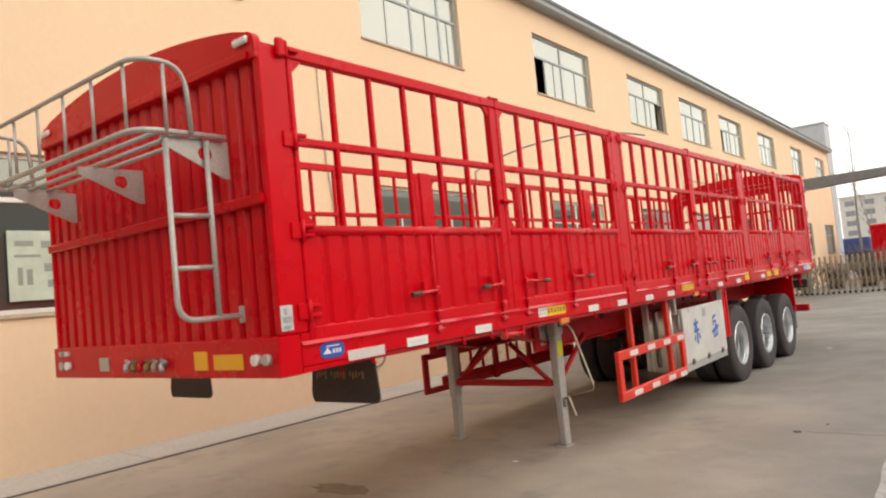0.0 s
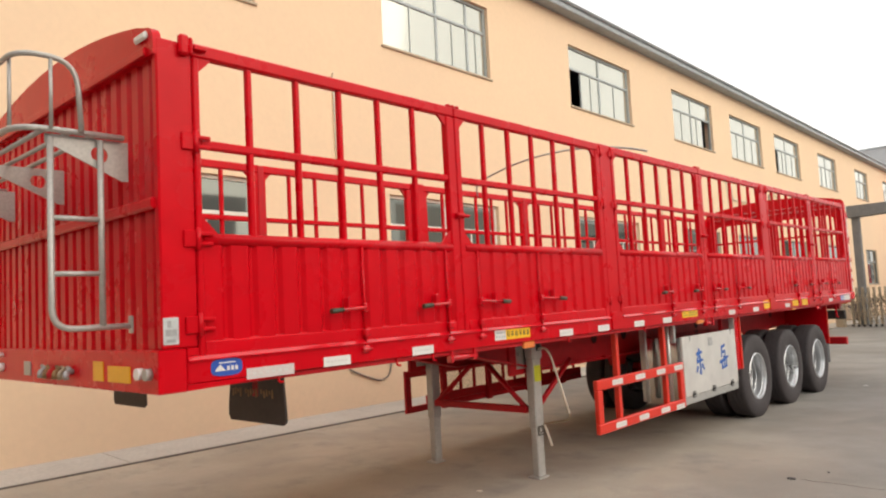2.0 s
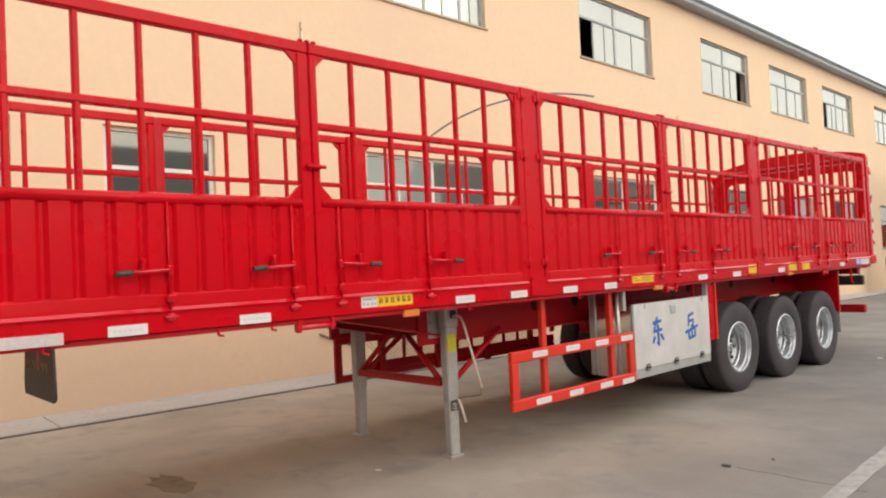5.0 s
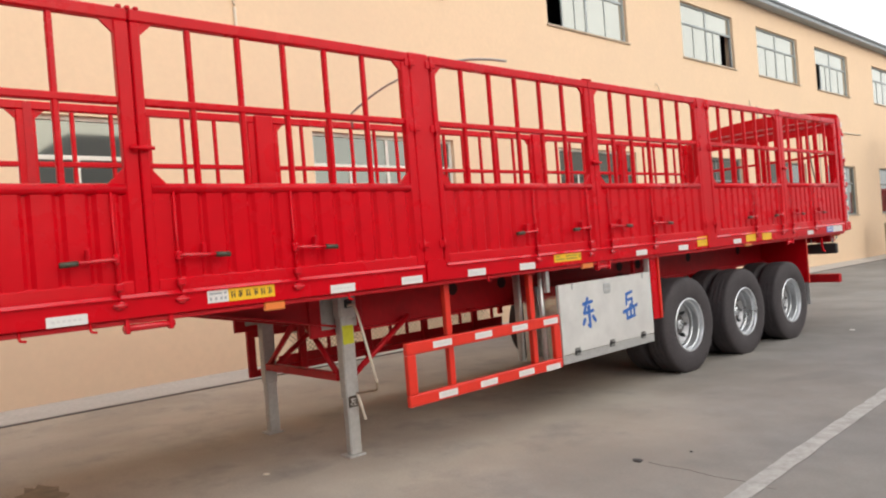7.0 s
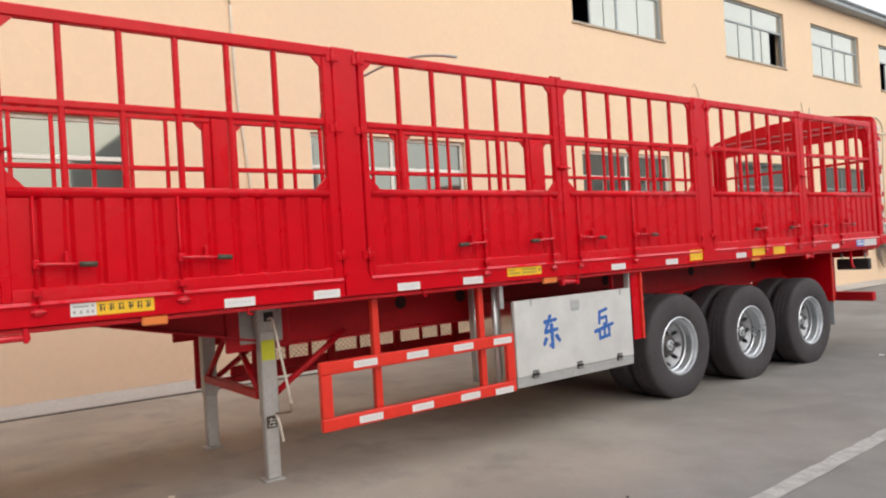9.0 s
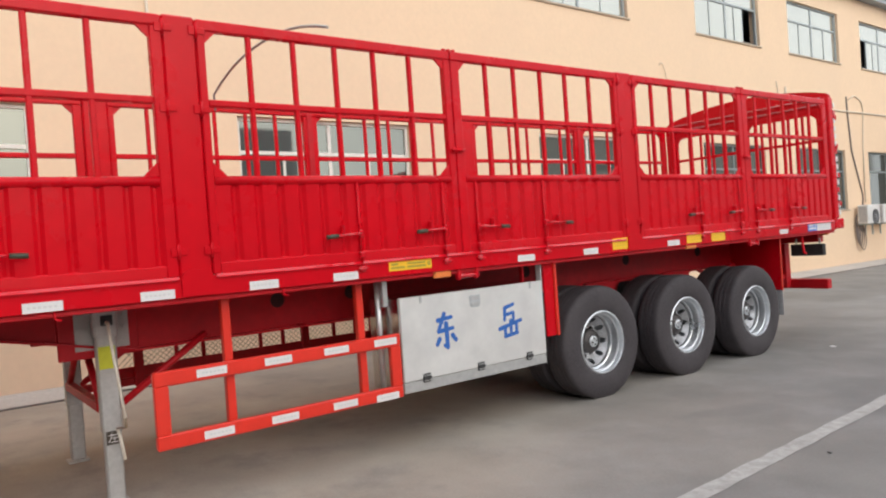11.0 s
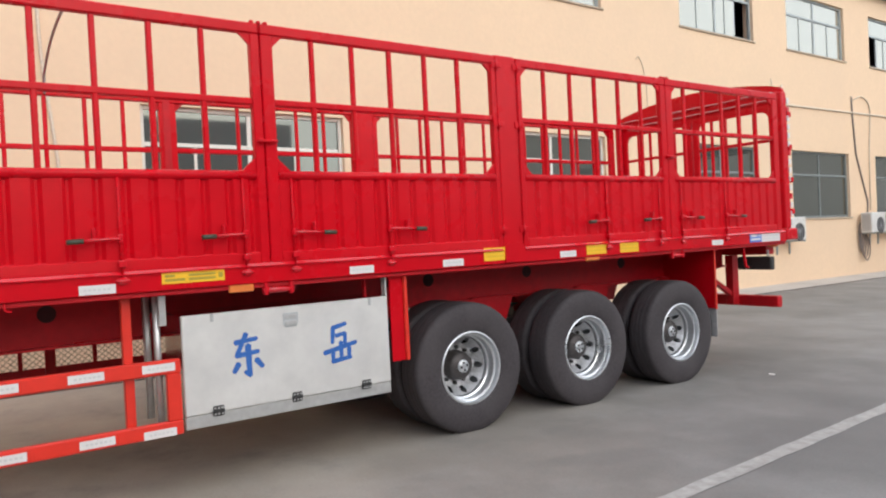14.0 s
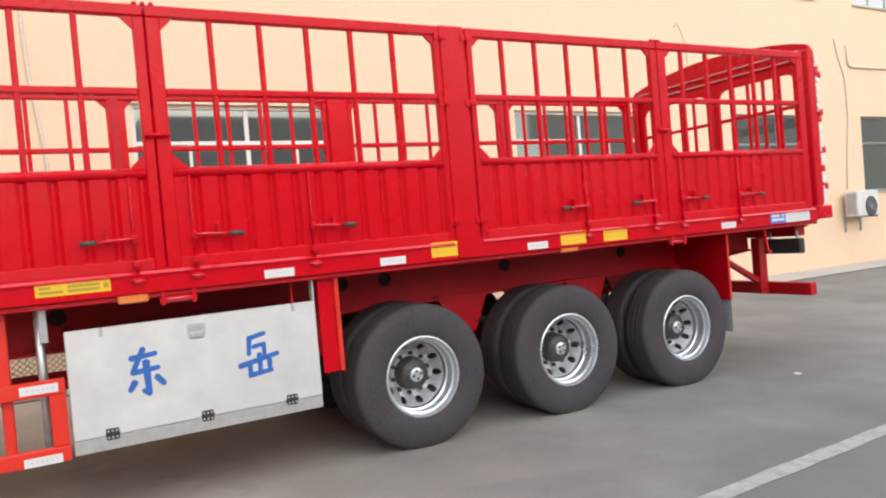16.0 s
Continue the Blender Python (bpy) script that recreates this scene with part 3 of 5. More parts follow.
def gate(y0, y1, in0, in1, first, pitch, side, flip, detail=True):
    """A hinged side gate: folded lower sheet, barred upper half, handles and latches."""
    xo = NEAR if side > 0 else FAR
    xi = xo - side * 0.055
    g = part("side_gate", boxes((xo, xi, y0, y1, Z_TOP - 0.068, Z_TOP), c=0.008), RED, trailer)
    part("stile", boxes((xo, xi, y0, in0, Z_SILL - 0.045, Z_TOP - 0.07), c=0.007), RED, g)
    part("stile", boxes((xo, xi, in1, y1, Z_SILL - 0.045, Z_TOP - 0.07), c=0.007), RED, g)
    part("middle_rail", boxes((xo - side * 0.006, xi, in0, in1, Z_MID - 0.021, Z_MID + 0.021), c=0.007), RED, g)
    bm = bmesh.new()
    tube(bm, [(xo - side * 0.024, in0, Z_OPEN - 0.03), (xo - side * 0.024, in1, Z_OPEN - 0.03)], 0.031, 12)
    part("sill_rail", bm, RED, g)
    bar = None
    for k in range(5):
        y = first + pitch * k
        if bar is None:
            bar = part("upright_bar", boxes((xo - side * 0.010, xo - side * 0.046, y - 0.0165, y + 0.0165, Z_OPEN - 0.02, Z_TOP - 0.066), c=0.007), RED, g)
        else:
            again(bar, dy=pitch * k)
    for ya, sy in ((in0, 1), (in1, -1)):
        for za, sz in ((Z_TOP - 0.068, -1), (Z_OPEN - 0.005, 1)):
            bm = bmesh.new()
            e = 0.075 if sz < 0 else 0.09
            prism(bm, [(ya - sy * 0.002, za - sz * 0.002), (ya + sy * e, za - sz * 0.002), (ya - sy * 0.002, za + sz * e)], "x", xo - side * 0.012, xo - side * 0.03)
            part("gusset", bm, RED, g)
    bm = bmesh.new()
    corrugated(bm, in0, in1, Z_SILL, Z_OPEN - 0.055, xo - side * 0.008, side)
    part("folded_sheet", bm, RED, g)
    bm = bmesh.new()
    prism(bm, [(xo - side * 0.001, Z_SILL - 0.045), (xo - side * 0.001, Z_SILL - 0.03), (xo - side * 0.004, Z_SILL + 0.018), (xo - side * 0.013, Z_SILL + 0.03), (xi, Z_SILL + 0.03), (xi, Z_SILL - 0.045)], "y", in0, in1)
    part("kick_plate", bm, RED, g)
    if not detail:
        return g
    # upright lock rods with folding handles
    rods = (y1 - 0.16, y1 - 0.885) if not flip else (y0 + 0.16, y0 + 0.885)
    way = -1 if not flip else 1
    for y in rods:
        h = part("lock_rod", tubes(0.008, ((xo + 0.005, y, Z_SILL - 0.10), (xo + 0.005, y, Z_OPEN - 0.05)), n=8), RED, g)
        part("handle", tubes(0.010, bend(((xo + 0.018, y, 1.60), (xo + 0.045, y + way * 0.03, 1.60), (xo + 0.05, y + way * 0.2, 1.592)), 0.02), n=8), RED_BRIGHT, h)
        part("grip", tubes(0.015, ((xo + 0.05, y + way * 0.195, 1.592), (xo + 0.052, y + way * 0.28, 1.588)), n=8), GRIP, h, "dark green handle grip")
        part("catch", boxes((xo - 0.002, xo + 0.045, y + way * 0.128, y + way * 0.148, 1.585, 1.662), c=0.006), RED_BRIGHT, h)
        part("pivot", boxes((xo - 0.002, xo + 0.03, y - 0.016, y + 0.016, 1.575, 1.625), c=0.006), RED_BRIGHT, h)
        part("rod_guide", boxes((xo, xo + 0.035, y - 0.022, y + 0.022, Z_SILL - 0.02, Z_SILL + 0.02), c=0.006), RED_BRIGHT, h)
        bm = bmesh.new()
        box(bm, xo, xo + 0.022, y - 0.024, y + 0.024, Z_SILL - 0.115, Z_SILL - 0.075, 0.008)
        tube(bm, [(xo + 0.016, y - 0.036, Z_SILL - 0.095), (xo + 0.016, y + 0.036, Z_SILL - 0.095)], 0.010, 8)
        part("keeper", bm, RED_BRIGHT, h)
    return g


def hinge(x, y, z, parent):
    bm = boxes((x - 0.002, x + 0.008, y - 0.045, y + 0.006, z - 0.028, z + 0.028), (x - 0.002, x + 0.008, y + 0.008, y + 0.055, z - 0.02, z + 0.02), c=0.004)
    tube(bm, [(x + 0.008, y, z - 0.045), (x + 0.008, y, z + 0.045)], 0.009, 8)
    part("hinge", bm, RED, parent)


def corner_hinge(x, y, z, parent):
    """A strong two-leaf hinge with an open loop of flat bar and an upright pin."""
    bm = boxes((x - 0.002, x + 0.014, y - 0.07, y - 0.004, z - 0.042, z + 0.042), (x - 0.002, x + 0.02, y + 0.002, y + 0.08, z + 0.014, z + 0.034), (x - 0.002, x + 0.02, y + 0.002, y + 0.08, z - 0.034, z - 0.014), c=0.005)
    tube(bm, [(x + 0.016, y, z - 0.055), (x + 0.016, y, z + 0.055)], 0.013, 10)
    part("hinge", bm, RED, parent)


def stop_block(x, y, z, parent):
    bm = boxes((x - 0.002, x + 0.035, y - 0.045, y + 0.005, z - 0.05, z + 0.05), (x + 0.0, x + 0.03, y + 0.006, y + 0.03, z - 0.045, z + 0.045), c=0.01)
    box(bm, x - 0.002, x + 0.03, y + 0.03, y + 0.10, z - 0.012, z + 0.012, 0.004)
    part("hinge_block", bm, RED, parent)


GATES = [(3.005, 4.922, 3.04, 4.845, 3.328, 0.303, False), (4.928, 6.855, 4.98, 6.785, 5.25, 0.303, True), (7.055, 8.962, 7.105, 8.90, 7.385, 0.304, False),
         (8.968, 10.895, 9.05, 10.85, 9.33, 0.3015, True), (11.115, 12.985, 11.165, 12.91, 11.43, 0.3045, False), (12.991, 14.93, 13.09, 14.835, 13.295, 0.309, True)]
for side in (1, -1):
    for *spans, flip in GATES:
        gate(*spans, side, flip, side > 0)

# stake posts between pairs of gates
for side in (1, -1):
    xo = NEAR if side > 0 else FAR
    for y0, y1 in ((6.857, 7.053), (10.897, 11.113)):
        post = part("stake_post", boxes((xo - side * 0.004, xo - side * 0.075, y0, y1, Z_RAIL + 0.10, Z_TOP + 0.008), c=0.012), RED, trailer, "wide red removable stake post")
        if side > 0:
            bm = bmesh.new()
            prism(bm, [(y0 + 0.005, Z_RAIL + 0.01), (y1 - 0.005, Z_RAIL + 0.01), (y1 - 0.005, Z_RAIL + 0.125), (y1 - 0.02, Z_RAIL + 0.15), (y1 - 0.05, Z_RAIL + 0.162), (y0 + 0.05, Z_RAIL + 0.162), (y0 + 0.02, Z_RAIL + 0.15), (y0 + 0.005, Z_RAIL + 0.125)], "x", xo - 0.002, xo + 0.014)
            part("post_pocket", bm, RED, post)
            for z in (Z_TOP - 0.075, Z_MID - 0.045, Z_SILL + 0.10):
                hinge(xo, y0 - 0.0, z, post)
                hinge(xo, y1 - 0.0, z, post)
    # paired catches where two gates meet
    for y in (4.925, 8.965, 12.988):
        if side > 0:
            bm = boxes(*[(xo - 0.03, xo + 0.004, y + d - 0.013, y + d + 0.013, Z_TOP - 0.005, Z_TOP + 0.015) for d in (-0.045, 0.0, 0.045)], c=0.005)
            part("gate_catch", bm, RED, trailer)
            bm = boxes((xo - 0.002, xo + 0.028, y - 0.045, y - 0.008, 2.165, 2.205), (xo - 0.002, xo + 0.028, y + 0.012, y + 0.05, 2.168, 2.202), c=0.01)
            tube(bm, [(xo + 0.024, y - 0.055, 2.185), (xo + 0.024, y + 0.075, 2.185)], 0.011, 8)
            part("gate_bolt", bm, RED, trailer)
        part("joint_strip", boxes((xo - side * 0.057, xo - side * 0.063, y - 0.03, y + 0.03, Z_SILL, Z_TOP - 0.01), c=0.001), RED_OLD, trailer)

# ---- front panel ----
bm = bmesh.new()
prev = None
n = 19
p = (NEAR - FAR - 0.10) / n
cells = []
for k in range(n):
    s = FAR + 0.05 + k * p
    cells += [(s, 0), (s + 0.54 * p, 0), (s + 0.68 * p, 0.03), (s + 0.86 * p, 0.03)]
cells.append((NEAR - 0.05, 0))
for x, d in cells:
    cur = [bm.verts.new((x, FRONT + 0.015 + d, z)) for z in (1.44, 2.88)] + [bm.verts.new((x, FRONT + 0.02 + d, z)) for z in (1.44, 2.88)]
    if prev:
        bm.faces.new([prev[0], cur[0], cur[1], prev[1]])
        bm.faces.new([prev[2], prev[3], cur[3], cur[2]])
    prev = cur
front = part("front_panel", bm, RED, trailer, "red folded-sheet front panel with an arched head")


def arch_top(x, rise=0.148, end=2.972):
    u = (2 * x - NEAR - FAR) / (NEAR - FAR)
    return end + rise * (1 - u * u)


def arch_plate(y0, y1, low, name, parent, lift=0.0):
    bm = bmesh.new()
    pts = [(FAR + 0.003, low), (NEAR - 0.003, low), (NEAR - 0.003, 2.90)]
    for k in range(6):
        a = math.pi / 2 * k / 5
        pts.append((NEAR - 0.073 + 0.07 * math.cos(a), 2.912 + 0.07 * math.sin(a)))
    for k in range(1, 24):
        x = NEAR - 0.07 + (FAR - NEAR + 0.14) * k / 24
        pts.append((x, arch_top(x)))
    for k in range(6):
        a = math.pi / 2 * k / 5
        pts.append((FAR + 0.073 - 0.07 * math.sin(a), 2.912 + 0.07 * math.cos(a)))
    pts.append((FAR + 0.003, 2.90))
    prism(bm, [(x, z + (lift if z > low else 0)) for x, z in pts], "y", y0, y1)
    return part(name, bm, RED, parent)


arch_plate(FRONT - 0.012, FRONT + 0.03, 2.84, "arched_header", front)
part("head_rail", boxes((FAR + 0.03, NEAR - 0.06, FRONT - 0.03, FRONT - 0.013, 2.84, 2.885), c=0.006), RED, front)
part("belt_rail", boxes((FAR + 0.01, NEAR - 0.03, FRONT - 0.022, FRONT + 0.014, 2.11, 2.165), c=0.01), RED, front)
part("corner_post", boxes((NEAR, NEAR - 0.05, FRONT + 0.0, 3.0, 1.454, 2.925), c=0.008), RED, front)
part("corner_filler", boxes((NEAR, NEAR - 0.05, FRONT + 0.122, 3.0, 1.416, 1.453), c=0.003), RED, front)
part("corner_post", boxes((FAR, FAR + 0.05, FRONT - 0.0, 3.0, 1.42, 2.925), c=0.012), RED, front)
for z in (Z_TOP - 0.03, ):
    stop_block(NEAR, 2.97, z, front)
for z in (Z_MID, Z_OPEN - 0.03, 1.56):
    corner_hinge(NEAR, 3.003, z, front)
for x in (NEAR - 0.10, FAR + 0.10):
    lamp = part("marker_lamp", boxes((x - 0.06, x + 0.06, FRONT - 0.035, FRONT - 0.012, 2.918, 2.958), c=0.018), CLEAR, front, "small clear oval marker lamp")
plate = part("data_plate", boxes((NEAR, NEAR + 0.004, 2.825, 2.90, 1.475, 1.60), c=0.001), PLATE, front, "silver data plate")
for ya, yb, za, zb in ((2.835, 2.89, 1.515, 1.545), (2.84, 2.885, 1.485, 1.50), (2.845, 2.862, 1.555, 1.585)):
    part("print", boxes((NEAR + 0.004, NEAR + 0.006, ya, yb, za, zb)), HUB, plate)

# ---- bed: rails, deck, chassis ----
beam = part("front_beam", boxes((FAR, NEAR, FRONT - 0.02, FRONT + 0.12, 1.252, 1.452), c=0.006), RED, trailer, "red front cross beam")
bm = bmesh.new()
prism(bm, [(FRONT + 0.121, 1.284), (3.45, 1.284), (3.45, 1.27), (FRONT + 0.121, 1.254)], "x", NEAR - 0.024, NEAR - 0.002)
part("tapered_gusset", bm, RED, beam)
for x0, x1, z0, z1, m, nm in ((-3.13, -3.005, 1.295, 1.395, AMBER_FILM, "reflector"), (-2.95, -2.695, 1.295, 1.375, AMBER_FILM, "reflector"), (-4.19, -4.07, 1.295, 1.38, GALV, "plate")):
    part(nm, boxes((x0, x1, FRONT - 0.026, FRONT - 0.02, z0, z1), c=0.002), m, beam)
for x, z in ((-2.575, 1.345), (-2.49, 1.345), (-4.60, 1.335), (-4.68, 1.335), (-4.60, 1.415), (-4.68, 1.415)):
    bm = bmesh.new()
    r = 0.028 if z < 1.4 else 0.016
    tube(bm, [(x, FRONT - 0.02, z), (x, FRONT - 0.04, z), (x, FRONT - 0.05, z)], r, 16)
    part("round_lamp", bm, CLEAR if x not in (-2.49, -4.68) else GALV, beam)
for x, m in ((-3.80, HUB), (-3.72, GOLD), (-3.65, RED_OLD), (-3.57, GOLD), (-3.49, GATE_STEEL), (-3.41, HUB)):
    bm = bmesh.new()
    tube(bm, bend(((x, FRONT - 0.02, 1.335), (x, FRONT - 0.06, 1.335), (x + 0.02, FRONT - 0.065, 1.30)), 0.02), 0.016, 10)
    tube(bm, [(x - 0.03, FRONT - 0.04, 1.36), (x + 0.03, FRONT - 0.04, 1.345)], 0.010, 8)
    part("air_coupling", bm, m, beam)

for side in (1, -1):
    xo = NEAR if side > 0 else FAR
    bm = boxes((xo, xo - side * 0.06, FRONT + 0.122, REAR - 0.12, Z_RAIL, Z_RAIL + 0.118), c=0.006)
    rail = part("side_rail", bm, RED, trailer, "red steel side rail with reflective strips")
    bm = bmesh.new()
    for ya, yb in ((FRONT + 0.122, 6.85), (7.07, 10.88), (11.12, REAR - 0.15)):
        prism(bm, [(xo - side * 0.03, Z_RAIL + 0.112), (xo + side * 0.013, Z_RAIL + 0.105), (xo + side * 0.013, Z_RAIL + 0.111), (xo - side * 0.004, Z_RAIL + 0.130), (xo - side * 0.03, Z_RAIL + 0.130)], "y", ya, yb)
    part("rail_lip", bm, RED_BRIGHT, rail)
    part("under_flange", boxes((xo - side * 0.025, xo - side * 0.085, FRONT + 0.2, REAR - 0.1, Z_RAIL - 0.03, Z_RAIL - 0.002), c=0.004), RED_OLD, rail)
    if side > 0:
        near_rail = rail
part("deck", boxes((FAR + 0.065, NEAR - 0.065, FRONT + 0.125, REAR - 0.1, 1.375, 1.40)), DECK, trailer, "steel deck")


def sticker(y0, y1, z0, z1, m, label="", marks=(), mark_mat=None, off=0.003):
    """A film on the near rail; heights as in the world."""
    yc = (y0 + y1) / 2
    s = part("sticker", boxes((NEAR, NEAR + off, y0, y1, level(yc, z0), level(yc, z1)), c=0.001), m, near_rail, label)
    for a, b, c, d in marks:
        part("print", boxes((NEAR + off, NEAR + off + 0.0015, y0 + (y1 - y0) * a, y0 + (y1 - y0) * b, level(yc, z0 + (z1 - z0) * c), level(yc, z0 + (z1 - z0) * d))), mark_mat, s)
    return s


dash = [(0.12 + 0.13 * k, 0.2 + 0.13 * k, 0.4, 0.6) for k in range(6)]
for y in (3.73, 4.415, 6.05, 6.63, 7.27, 7.85, 9.52, 10.30, 11.505, 13.62):
    sticker(y, y + 0.19, 1.232 + 0.0105 * (y - 2.8) - 0.0, 1.285 + 0.0105 * (y - 2.8), WHITE, "white reflective strip", dash, GREYBAR)
sticker(3.25, 3.535, 1.225, 1.28, FILM_DULL_HIGHLIGHT, "white reflective strip", dash, GREYBAR)
glyphs = [(g + a, g + b, c, d) for k, g in enumerate((0.05, 0.20, 0.37, 0.53, 0.69, 0.84)) for a, b, c, d in ((0.0, 0.10, 0.67, 0.73), (0.01 + 0.02 * (k % 2), 0.035 + 0.02 * (k % 2), 0.25, 0.66), (0.0, 0.095, 0.43 - 0.05 * (k % 3), 0.49 - 0.05 * (k % 3)), (0.07, 0.09, 0.25 + 0.1 * (k % 2), 0.6))]
sticker(5.235, 5.36, 1.287, 1.362, WHITE, "white label", [(0.1, 0.7, 0.62, 0.76), (0.8, 0.92, 0.62, 0.78), (0.1, 0.2, 0.2, 0.42), (0.35, 0.45, 0.2, 0.42), (0.6, 0.7, 0.2, 0.42), (0.8, 0.9, 0.2, 0.42)], HUB)
sticker(5.36, 5.655, 1.287, 1.365, YELLOW, "yellow label with dark print", glyphs, BLACKPRINT)
fine = [(0.05, 0.2, 0.55, 0.75), (0.05, 0.36, 0.2, 0.42), (0.42, 0.85, 0.55, 0.75), (0.42, 0.85, 0.2, 0.42), (0.9, 0.97, 0.3, 0.7)]
sticker(8.29, 8.66, 1.318, 1.39, YELLOW, "yellow label with small print", fine, mat("olive_print", (0.42, 0.30, 0.03), 0.5))
for a, b in ((10.69, 10.93), (11.82, 12.07), (12.25, 12.50)):
    sticker(a, b, 1.332, 1.435, YELLOW, "yellow label", [(0.08, 0.92, 0.30, 0.36), (0.08, 0.92, 0.62, 0.68)], mat("pale_print", (0.70, 0.42, 0.02), 0.5))
sticker(14.285, 14.505, 1.350, 1.452, BLUE, "blue and white label", [(0.1, 0.6, 0.55, 0.8), (0.75, 0.9, 0.55, 0.8), (0.1, 0.9, 0.2, 0.42)], WHITE)
sticker(14.505, 14.87, 1.350, 1.452, WHITE, "blue and white label", [(0.08, 0.9, 0.6, 0.7), (0.08, 0.9, 0.25, 0.35)], GREYBAR)
# oval blue maker's label
bm = bmesh.new()
prism(bm, [(3.142 + 0.085 * math.copysign(abs(math.cos(a)) ** 0.6, math.cos(a)), 1.347 + 0.042 * math.copysign(abs(math.sin(a)) ** 0.6, math.sin(a))) for a in (2 * math.pi * k / 24 for k in range(24))], "x", NEAR, NEAR + 0.003)
oval = part("sticker", bm, OVAL_BLUE, near_rail, "blue oval label")
bm = bmesh.new()
prism(bm, [(3.075, 1.33), (3.135, 1.33), (3.105, 1.362)], "x", NEAR + 0.003, NEAR + 0.005)
part("print", bm, WHITE, oval)
for k in range(3):
    part("print", boxes((NEAR + 0.003, NEAR + 0.005, 3.142 + 0.022 * k, 3.156 + 0.022 * k, 1.33, 1.352)), WHITE, oval)
part("print", boxes((NEAR + 0.003, NEAR + 0.005, 3.10, 3.19, 1.366, 1.372)), WHITE, oval)

# side markers and rope hooks under the rail
for a, b, z in ((5.59, 5.73, 1.203), (8.69, 8.85, 1.235), (11.83, 12.0, 1.275)):
    part("side_marker", boxes((NEAR - 0.012, NEAR - 0.04, a, b, level(a, z), level(a, z + 0.055)), c=0.008), AMBER, near_rail, "amber side marker")
for y, ln in ((4.80, 0.27), (8.93, 0.21), (13.02, 0.19)):
    z = Z_RAIL - 0.05
    bm = tubes(0.019, ((NEAR - 0.03, y - 0.02, z), (NEAR - 0.03, y + ln - 0.02, z)), n=10)
    for d in (0.0, ln - 0.04):
        box(bm, NEAR - 0.06, NEAR - 0.01, y + d - 0.012, y + d + 0.012, z - 0.03, Z_RAIL + 0.002, 0.004)
    part("rope_hook", bm, RED_BRIGHT, near_rail)
for y in (3.45, 4.3, 4.62, 6.2, 7.5):
    part("tie_hook", tubes(0.007, bend(((NEAR - 0.02, y, Z_RAIL + 0.005), (NEAR - 0.02, y, Z_RAIL - 0.045), (NEAR - 0.02, y + 0.03, Z_RAIL - 0.05)), 0.012), n=6), RED, near_rail)

for x in (CX + 0.5, CX - 0.5):
    bm = bmesh.new()
    prism(bm, [(FRONT + 0.15, 1.36), (REAR - 0.25, 1.36), (REAR - 0.25, 1.03), (14.0, 0.96), (6.75, 0.955), (5.3, 1.262), (FRONT + 0.15, 1.262)], "x", x - 0.007, x + 0.007)
    web = part("main_beam", bm, RED_OLD, trailer, "deep red welded main beam")
    bm = bmesh.new()
    for a, b in (((FRONT + 0.15, 1.262), (5.3, 1.262)), ((5.3, 1.262), (6.75, 0.955)), ((6.75, 0.955), (14.0, 0.96)), ((14.0, 0.96), (REAR - 0.25, 1.03))):
        prism(bm, [(a[0], a[1] - 0.014), (b[0], b[1] - 0.014), (b[0], b[1]), (a[0], a[1])], "x", x - 0.07, x + 0.07)
    part("flange", bm, RED_OLD, web)
    sgn = 1 if x > CX else -1
    # the web is not pierced; dark discs paint the shade inside its holes
    for y in (7.76, 8.38, 10.28, 10.64, 11.76, 13.08):
        bm = tubes(0.055, ((x + sgn * 0.0075, y, 1.16), (x + sgn * 0.0125, y, 1.16)), n=18)
        part("beam_hole_disc", bm, HOLE_SHADE, web, "dark disc painted as a shaded round hole in the web")
bm = boxes((-4.15, -3.1, 3.25, 4.6, 1.245, 1.262), c=0.004)
kp = part("coupling_plate", bm, RED_OLD, trailer, "red coupling plate under the nose")
bm = bmesh.new()
prism(bm, [(-4.35, 1.28), (-2.62, 1.28), (-2.75, 1.266), (-2.95, 1.258), (-3.3, 1.262), (-3.6, 1.256), (-3.9, 1.248), (-4.1, 1.254), (-4.25, 1.27)], "y", FRONT + 0.0, FRONT + 0.10)
part("skirt", bm, RED_OLD, kp)
cross = part("cross_member", boxes((FAR + 0.062, NEAR - 0.062, 3.3, 3.36, 1.275, 1.37), c=0.004), RED_OLD, trailer)
for k in range(1, 19):
    if abs(3.33 + 0.62 * k - 6.5) > 0.05:
        again(cross, dy=0.62 * k)

# ---- access platform and ladder on the front panel ----
plat = thing("access_platform", (0, 0, 0), "grey tube access platform with a guard rail", "")
plat.parent = trailer
PZ, PY0, PY1, PX0, PX1 = 2.475, 2.30, 2.77, -4.42, -2.66
outline = bend(((PX1, PY1, PZ), (PX1, PY0, PZ), (PX0, PY0, PZ), (PX0, PY1, PZ)), 0.14)
part("deck_frame", tubes(0.0145, outline), GALV, plat)
slat = part("deck_tube", tubes(0.012, ((PX0 + 0.02, PY0 + 0.12, PZ), (PX1 - 0.02, PY0 + 0.12, PZ))), GALV, plat)
again(slat, dy=0.11)
again(slat, dy=0.22)
RZ = PZ + 0.33
PX1 += 0.02
rail_line = bend(((PX1 + 0.0, PY0 + 0.27, PZ), (PX1, PY0 + 0.25, RZ), (PX1, PY0, RZ), (PX0, PY0, RZ), (PX0, PY0 + 0.25, RZ), (PX0, PY0 + 0.27, PZ)), 0.13)
part("guard_rail", tubes(0.0125, rail_line), GALV, plat)
